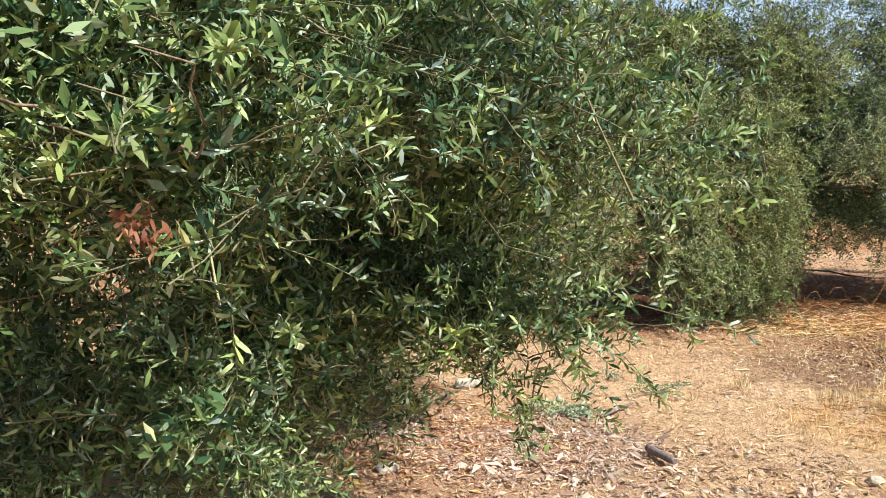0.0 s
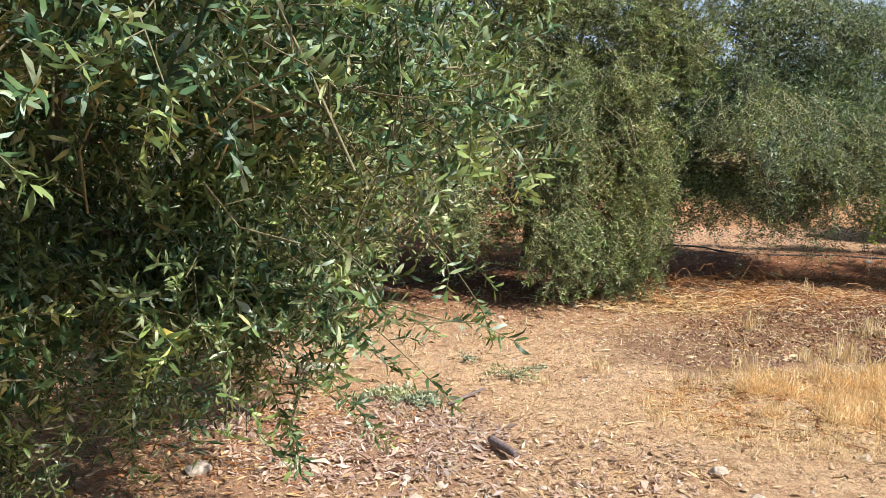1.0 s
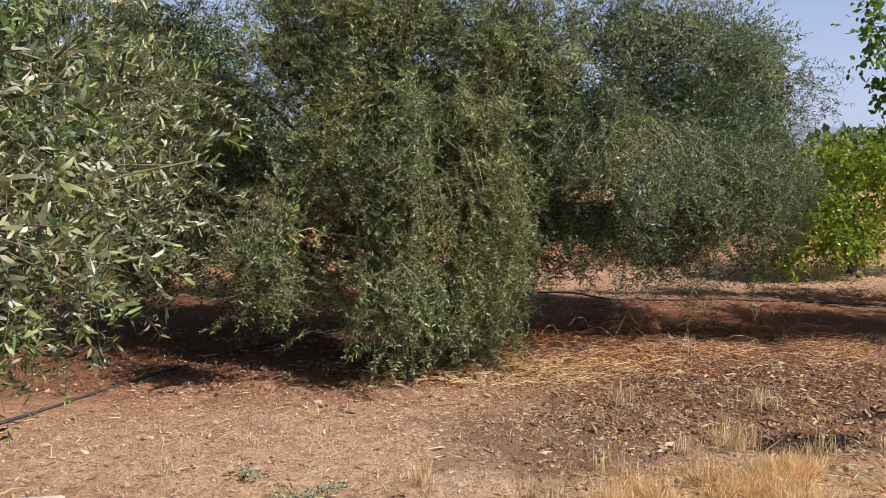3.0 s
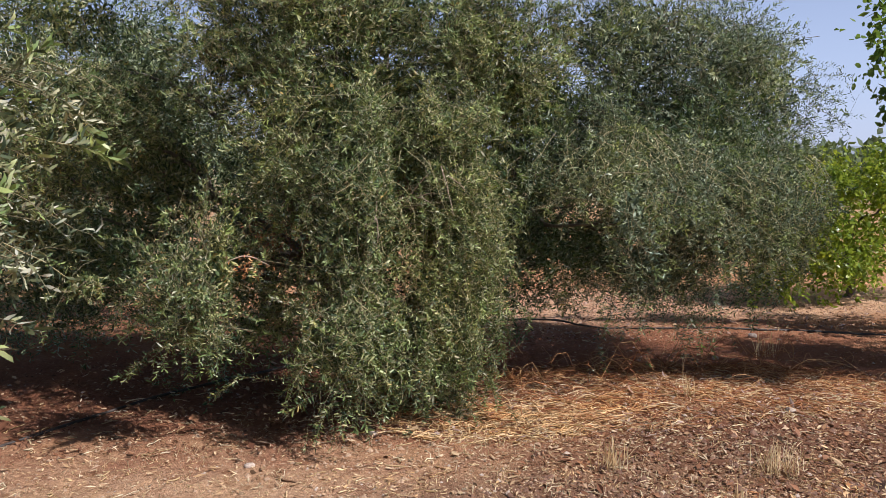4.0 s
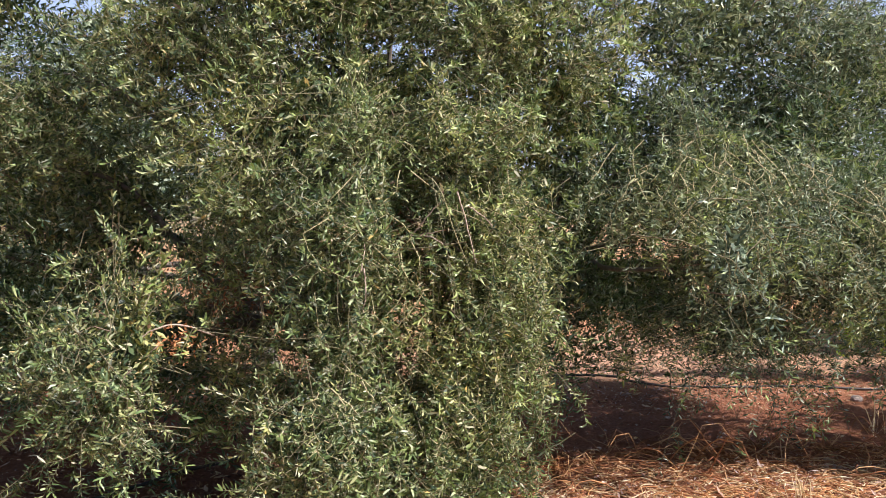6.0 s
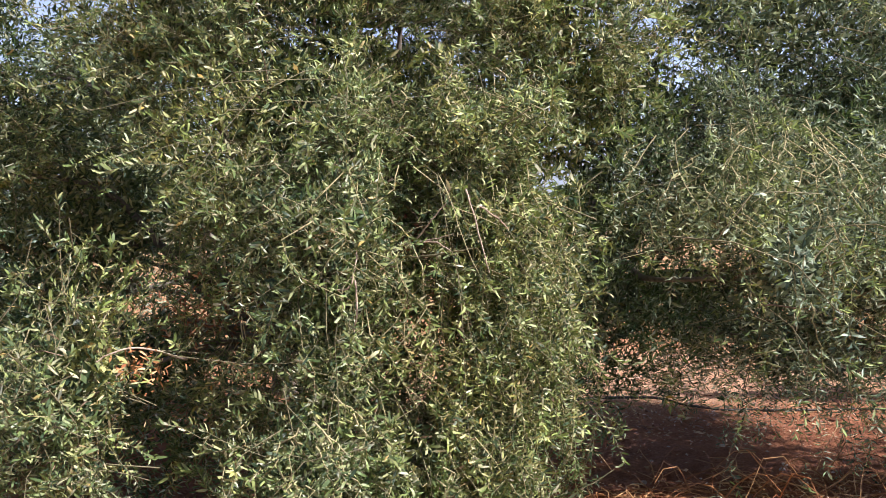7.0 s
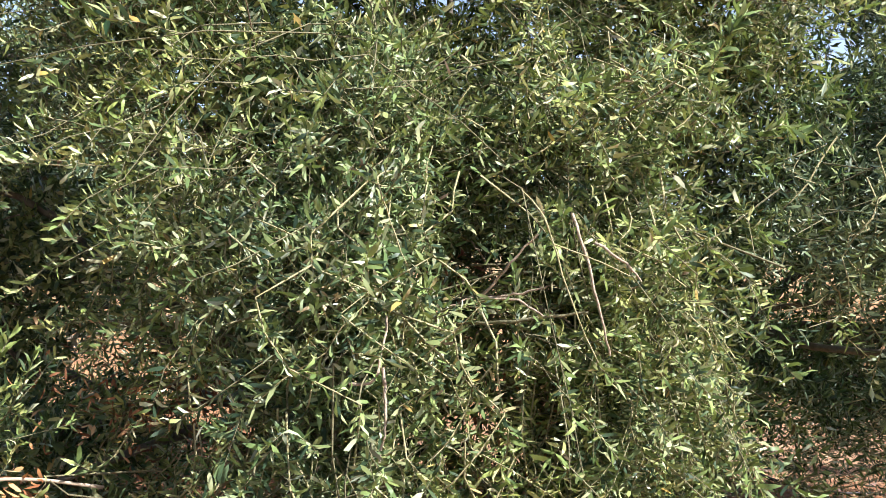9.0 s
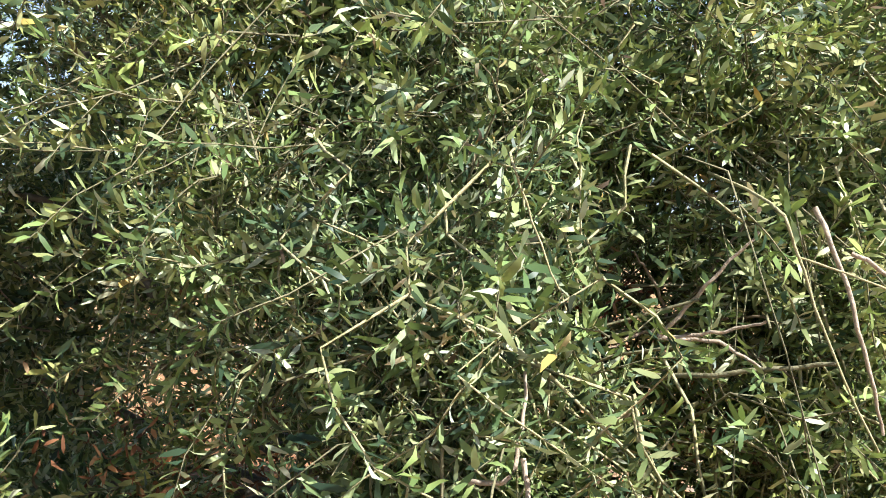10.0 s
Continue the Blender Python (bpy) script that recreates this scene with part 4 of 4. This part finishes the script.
def brushwood(name, label, seed, n, centre, radii, length, material, lift=0.35):
    """Fallen dry stems, bent and crossing one another."""
    rng = np.random.default_rng(seed)
    p = strewn(rng, n, centre, radii)
    n = len(p)
    a = rng.uniform(0, 6.28, n)
    L = length * rng.uniform(0.4, 1.5, n)
    d = np.stack([np.cos(a), np.sin(a), np.zeros(n)], -1) * L[:, None]
    t = np.linspace(0, 1, 5)
    line = p[:, None] + d[:, None] * t[None, :, None]
    line = line + rng.normal(0, 0.012, line.shape)
    line[..., 2] = ground_height(line[..., 0], line[..., 1]) + 0.006 + (np.abs(rng.normal(0, lift, n)) * L)[:, None] * np.sin(t * np.pi * 0.8)[None] * 0.5
    rad = np.linspace(0.0032, 0.0016, 5)[None] * rng.uniform(0.6, 1.5, n)[:, None]
    tagged(new(name, tubes(name, line, rad, material, 4)), label, "dry stems", kind="stuff")


def bare_branch(tree, points, r0, r1, label="", material=None):
    k = 14
    line = bent_line(points, k)
    line[1:-1] += np.random.default_rng(int(abs(points[0][0]) * 1000)).normal(0, min(0.006, 0.4 * r0), (k - 2, 3))
    under("branch", tubes("branch", line[None], np.linspace(r0, r1, k)[None], material or M_TWIG, 6), tree, label)


def dead_spray(tree, seed, at, size, count, material):
    """A spray of withered leaves still hanging on its twig."""
    rng = np.random.default_rng(seed)
    p = np.array(at) + rng.normal(0, 1, (count, 3)) * np.array(size)
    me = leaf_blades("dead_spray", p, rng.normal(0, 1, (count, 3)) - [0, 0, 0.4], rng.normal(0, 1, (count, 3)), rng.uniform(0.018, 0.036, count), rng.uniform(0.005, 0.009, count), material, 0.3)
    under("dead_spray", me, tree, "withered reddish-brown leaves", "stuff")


build_ground()
build_hills()
build_far_wood()
near_tree = olive_tree(11, "large olive tree with long leafy drooping branches", (-1.1, 3.8, 0), (-1.0, 3.7, 0.9), TREE_NEAR, TREE_NEAR_FAR, 1.38, 0.0345, 0.0128, per=5, extra=TREE_NEAR_EXTRA, side_lobes=TREE_NEAR_SIDE, voids=TREE_NEAR_VOIDS, whips=110, core=1.9)
mid_tree = olive_tree(22, "broad olive tree whose weeping shoots reach the soil", (2.2, 8.8, 0), (2.15, 8.6, 0.8), TREE_MID, TREE_MID_FAR, 1.42, 0.0350, 0.0126, per=5, extra=TREE_MID_EXTRA, material=M_OLIVE_WARM, voids=TREE_MID_VOIDS, whips=120, core=2.3)
right_tree = olive_tree(33, "olive tree with a low hanging silvery crown", (3.45, 9.4, 0), (3.6, 9.3, 0.95), TREE_RIGHT, TREE_RIGHT_FAR, 1.25, 0.038, 0.0165, per=6, material=M_OLIVE_GREY, simple=True, voids=TREE_RIGHT_VOIDS, whips=80, core=1.7)
olive_tree(44, "dark olive tree standing in the row behind", (1.9, 11.2, 0), (1.6, 11.0, 0.9), TREE_BACK, [], 0.75, 0.055, 0.030, False, material=M_OLIVE_GREY, simple=True)
# never in view: an added tree, shaped to throw shade over the right-hand soil
olive_tree(45, "unseen round olive tree added to shade the soil", (8.4, 7.4, 0), (8.4, 7.4, 0.8), [(7.7, 7.40, 1.85, 0.95, 0.75, 1.05, 380, 0.2), (9.2, 7.3, 1.6, 0.9, 0.8, 0.9, 260, 0.2), (6.95, 6.90, 2.35, 0.34, 0.42, 0.34, 220, 0.1)], [], 1.7, 0.07, 0.032, False, simple=True)
broadleaf_tree(55, "citrus_tree", "bright green bushy citrus tree", "citrus tree", (9.0, 11.4, 0), (9.0, 11.4, 0.5),
               [(9.0, 11.4, 0.95, 0.9, 0.8, 0.85, 700, 0.2), (8.4, 10.9, 0.55, 0.6, 0.5, 0.55, 420, 0.1), (10.0, 11.3, 0.7, 1.0, 0.8, 0.8, 450, 0.2), (7.85, 10.9, 0.85, 0.5, 0.45, 0.55, 360, 0.15),
                (8.5, 11.1, 1.35, 0.45, 0.4, 0.35, 260, 0.05), (9.2, 10.9, 1.5, 0.45, 0.4, 0.35, 260, 0.05), (7.6, 10.8, 0.45, 0.4, 0.4, 0.42, 220, 0.2)], 1.2, 0.066, 0.5, M_CITRUS)
broadleaf_tree(66, "fruit_tree", "upright fruit tree with rounded green leaves", "fruit tree", (9.0, 8.7, 0), (8.9, 8.7, 1.2),
               [(9.0, 8.7, 1.9, 0.9, 0.9, 0.8, 260, 0.3), (7.24, 9.0, 2.85, 0.15, 0.2, 0.55, 50, 0.6), (7.45, 9.0, 2.25, 0.22, 0.2, 0.50, 45, 0.5), (7.85, 9.0, 2.3, 0.3, 0.3, 0.6, 90, 0.5), (8.3, 8.8, 1.7, 0.5, 0.4, 0.5, 110, 0.5)], 1.0, 0.075, 0.62, M_BROAD)
dead_spray(near_tree, 1, (-0.40, 1.18, 1.40), (0.026, 0.02, 0.011), 60, M_DEAD)
dead_spray(mid_tree, 2, (2.14, 7.04, 1.38), (0.05, 0.03, 0.03), 40, M_STRAW)
dead_spray(mid_tree, 3, (1.54, 7.0, 0.96), (0.042, 0.04, 0.038), 90, M_RUSTY)
dead_spray(mid_tree, 4, (1.3, 7.0, 0.75), (0.10, 0.06, 0.08), 80, M_STRAW)
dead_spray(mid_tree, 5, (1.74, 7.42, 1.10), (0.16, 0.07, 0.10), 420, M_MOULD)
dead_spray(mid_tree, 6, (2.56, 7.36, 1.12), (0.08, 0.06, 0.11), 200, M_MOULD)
dead_spray(mid_tree, 7, (2.44, 7.44, 1.36), (0.07, 0.05, 0.06), 90, M_DEAD)
for twig in ([(2.44, 7.12, 1.35), (2.50, 7.08, 1.43), (2.556, 7.05, 1.50)], [(2.44, 7.12, 1.35), (2.51, 7.09, 1.36), (2.566, 7.05, 1.38)],
             [(2.44, 7.12, 1.35), (2.52, 7.08, 1.345), (2.576, 7.05, 1.303)], [(2.598, 6.98, 1.53), (2.615, 6.95, 1.455), (2.645, 6.94, 1.335), (2.67, 6.95, 1.25)],
             [(2.645, 6.98, 1.472), (2.70, 6.96, 1.435), (2.74, 6.97, 1.395)], [(2.16, 6.93, 1.205), (2.20, 6.90, 1.215), (2.22, 6.91, 1.265), (2.23, 6.96, 1.33)],
             [(2.22, 6.90, 1.24), (2.225, 6.87, 1.16), (2.21, 6.87, 1.06)]):
    bare_branch(mid_tree, twig, 0.0036, 0.0020, "pale bare twig", M_DEADWOOD)
bare_branch(mid_tree, [(2.17, 8.25, 1.17), (2.10, 7.80, 1.67), (2.10, 7.75, 2.01), (2.14, 7.80, 2.57)], 0.014, 0.006, "slender grey upright branch", M_BARK)
bare_branch(mid_tree, [(2.31, 7.30, 1.27), (2.46, 7.10, 1.30), (2.64, 7.00, 1.33)], 0.005, 0.003)
for tip in [(2.62, 7.25, 1.52), (2.66, 7.20, 1.37), (2.67, 7.15, 1.28), (2.44, 7.25, 1.47), (2.38, 7.17, 1.33)]:
    bare_branch(mid_tree, [(2.52, 7.31, 1.34), tuple(0.5 * (a + b) + c for a, b, c in zip((2.52, 7.31, 1.34), tip, (0.004, 0.0, 0.008))), tip], 0.0038, 0.0016, "bare brown twig", M_TWIG_DRY)
bare_branch(mid_tree, [(2.48, 7.70, 1.11), (2.52, 7.45, 1.27), (2.52, 7.31, 1.34)], 0.007, 0.004, "bare brown twig", M_TWIG_DRY)
bare_branch(mid_tree, [(2.54, 7.20, 1.59), (2.52, 6.92, 1.53), (2.54, 6.90, 1.47), (2.58, 6.88, 1.34), (2.62, 6.87, 1.25)], 0.0024, 0.0012, "pale yellow young branch", M_YOUNG)
bare_branch(mid_tree, [(2.54, 6.90, 1.47), (2.62, 6.88, 1.44), (2.69, 6.90, 1.41)], 0.0017, 0.0010, "pale yellow young branch", M_YOUNG)
bare_branch(mid_tree, [(2.25, 7.15, 1.62), (2.21, 6.93, 1.59), (2.23, 6.91, 1.52), (2.27, 6.90, 1.41)], 0.0021, 0.0010, "pale yellow young branch", M_YOUNG)
bare_branch(mid_tree, [(1.66, 7.15, 0.96), (1.55, 6.98, 1.03), (1.48, 6.93, 1.03), (1.42, 6.92, 1.00)], 0.0042, 0.0022, "pale bleached dead branch", M_DEADWOOD)
bare_branch(right_tree, [(4.04, 7.35, 1.09), (3.94, 6.90, 1.31), (3.84, 6.85, 1.34), (3.74, 6.83, 1.21), (3.71, 6.83, 1.04)], 0.004, 0.002)
hose("black drip irrigation hose lying across the soil", [(-2.6, 4.2, 0), (-1.2, 5.5, 0), (-0.08, 6.79, 0), (0.86, 7.9, 0), (1.9, 8.7, 0.02)])
hose("black drip irrigation hose along the tree row", [(2.6, 9.6, 0.02), (4.4, 10.2, 0.05), (4.94, 9.95, 0), (5.6, 9.72, 0), (7.67, 9.03, 0), (10.5, 8.1, 0)])
dry_wood("log", "short pale weathered log on the soil", (0.10, 5.25, 0.026), (0.36, 5.28, 0.024), 0.034, M_LOG)
dry_wood("stick", "grey dead stick lying on the soil", (1.04, 4.11, 0.02), (1.125, 3.92, 0.018), 0.02, M_STICK)

dry_wood("stick", "thin dark twig lying beside a weed", (0.90, 4.63, 0.012), (1.14, 4.88, 0.018), 0.0075, M_STICK)
stones()
weed(5, (0.68, 4.75), (0.28, 0.20), 38, 0.026, 0.05, "low grey-green weed spreading on dry soil")
weed(6, (1.34, 5.12), (0.22, 0.18), 20, 0.020, 0.07, "small grey-green weed on dry soil")
weed(7, (1.10, 5.45), (0.10, 0.08), 9, 0.020, 0.07, "sparse grey-green weed on dry soil")
for i, (x, y, h, w, c) in enumerate([(1.895, 5.222, 0.12, 0.03, 34), (3.333, 6.21, 0.17, 0.035, 44), (1.152, 5.869, 0.09, 0.02, 16), (4.42, 7.31, 0.16, 0.03, 26),
                                     (4.11, 5.92, 0.16, 0.05, 70), (3.57, 5.36, 0.17, 0.07, 120), (3.95, 5.16, 0.13, 0.05, 60), (3.28, 5.36, 0.12, 0.04, 50), (4.35, 5.14, 0.15, 0.05, 60), (2.82, 5.15, 0.13, 0.05, 40),
                                     (0.75, 5.55, 0.09, 0.02, 16), (1.5, 5.0, 0.07, 0.02, 14), (5.69, 8.32, 0.22, 0.04, 20), (2.35, 4.9, 0.10, 0.05, 30)]):
    grass_tuft(300 + i, (x, y), h, w, c)
grass_patch("dry_grass", "thick patch of bleached dry grass", 21, 46, 210, (3.30, 4.55), (0.88, 0.48), 0.120, 0.036, M_GRASS, 0.0026, 1.0, 0.6)
grass_patch("bent_grass", "fallen dry grass matted on the soil", 23, 230, 26, (2.95, 4.40), (1.10, 0.75), 0.075, 0.045, M_GRASS, 0.0026, 1.35, 0.5)
grass_patch("sparse_grass", "thin dry grass scattered over the soil", 22, 420, 7, (2.2, 5.3), (2.4, 1.7), 0.045, 0.035, M_STRAW, 0.003, 0.9)
brushwood("straw_heap", "heap of rusty dry stems beneath the trees", 31, 1900, (4.2, 7.55), (2.0, 0.80), 0.14, M_RUSTY, 0.28)
brushwood("broken_straw", "pale broken stalks over the rusty straw", 37, 800, (4.3, 7.35), (1.9, 0.65), 0.10, M_STRAW, 0.25)
brushwood("grass_litter", "brown broken stems among the dry grass", 36, 700, (3.1, 4.5), (1.1, 0.65), 0.08, M_RUSTY, 0.2)
brushwood("straw_scatter", "pale straw stems scattered on the soil", 32, 650, (2.6, 6.0), (3.2, 2.6), 0.09, M_STRAW, 0.15)
brushwood("straw_edge", "golden straw at the edge of the shade", 33, 600, (3.1, 7.1), (0.8, 0.35), 0.12, M_GRASS, 0.25)
litter("fallen_leaves", "dry fallen olive leaves strewn over soil", 41, [(8500, (1.8, 5.2), (3.2, 2.6)), (6000, (4.6, 6.6), (2.6, 1.6)), (5000, (0.3, 3.6), (1.6, 1.2)), (5000, (3.5, 9.2), (5.0, 2.0)), (5000, (6.0, 10.6), (4.0, 1.6))], 0.028, 0.24, 0.22, M_LITTER)
litter("leaf_mould", "dark brown leaf mould under the trees", 42, [(9000, (4.7, 6.1), (1.9, 0.9)), (6000, (1.5, 8.0), (2.2, 1.2)), (5000, (5.5, 10.5), (3.5, 1.2))], 0.026, 0.36, 0.3, M_MOULD)
gravel("crumbs", "crumbled clods of dry earth", 51, 9500, [(0.6, (1.6, 4.8), (3.0, 2.4)), (0.4, (4.4, 6.4), (2.6, 1.8))], 0.0075, M_CLOD)
gravel("dark_crumbs", "dark lumps of turned soil", 53, 3000, [(0.6, (4.6, 6.0), (1.5, 0.75)), (0.2, (2.9, 5.7), (0.6, 0.5)), (0.2, (4.3, 5.45), (0.6, 0.3))], 0.011, M_DARK_CLOD)
gravel("pebbles", "small pale pebbles scattered on soil", 52, 1300, [(0.7, (1.4, 4.4), (2.6, 2.2)), (0.3, (4.4, 7.4), (3.0, 2.2))], 0.009, M_STONE)
brushwood("rusty_straw", "rusty dry stems under the drooping branches", 34, 350, (-0.35, 4.5), (0.8, 0.8), 0.09, M_RUSTY, 0.2)
brushwood("dead_brush", "broken dry stalks standing in the shade", 35, 160, (4.6, 8.0), (1.9, 0.5), 0.28, M_RUSTY, 0.9)
litter("rusty_leaves", "reddish dead leaves under the drooping branches", 43, [(1200, (-0.2, 4.4), (1.0, 1.0)), (1500, (-0.6, 4.4), (0.8, 0.8)), (4000, (4.2, 7.5), (2.0, 0.8))], 0.025, 0.26, 0.3, M_RUSTY)
litter("faded_leaves", "faded pinkish dead leaves and curled straw", 45, [(3200, (0.35, 4.25), (0.8, 0.55)), (1500, (1.0, 3.8), (1.0, 0.5)), (1800, (4.2, 7.3), (1.9, 0.7)), (3500, (6.0, 10.6), (3.8, 1.3))], 0.034, 0.22, 0.3, M_MAUVE, 0.5)
litter("chaff", "fine pale chaff and broken straw on soil", 44, [(8000, (1.9, 4.9), (3.2, 2.4)), (3500, (3.35, 4.45), (1.2, 0.8)), (4000, (3.2, 6.6), (2.8, 1.0))], 0.026, 0.10, 0.2, M_STRAW)
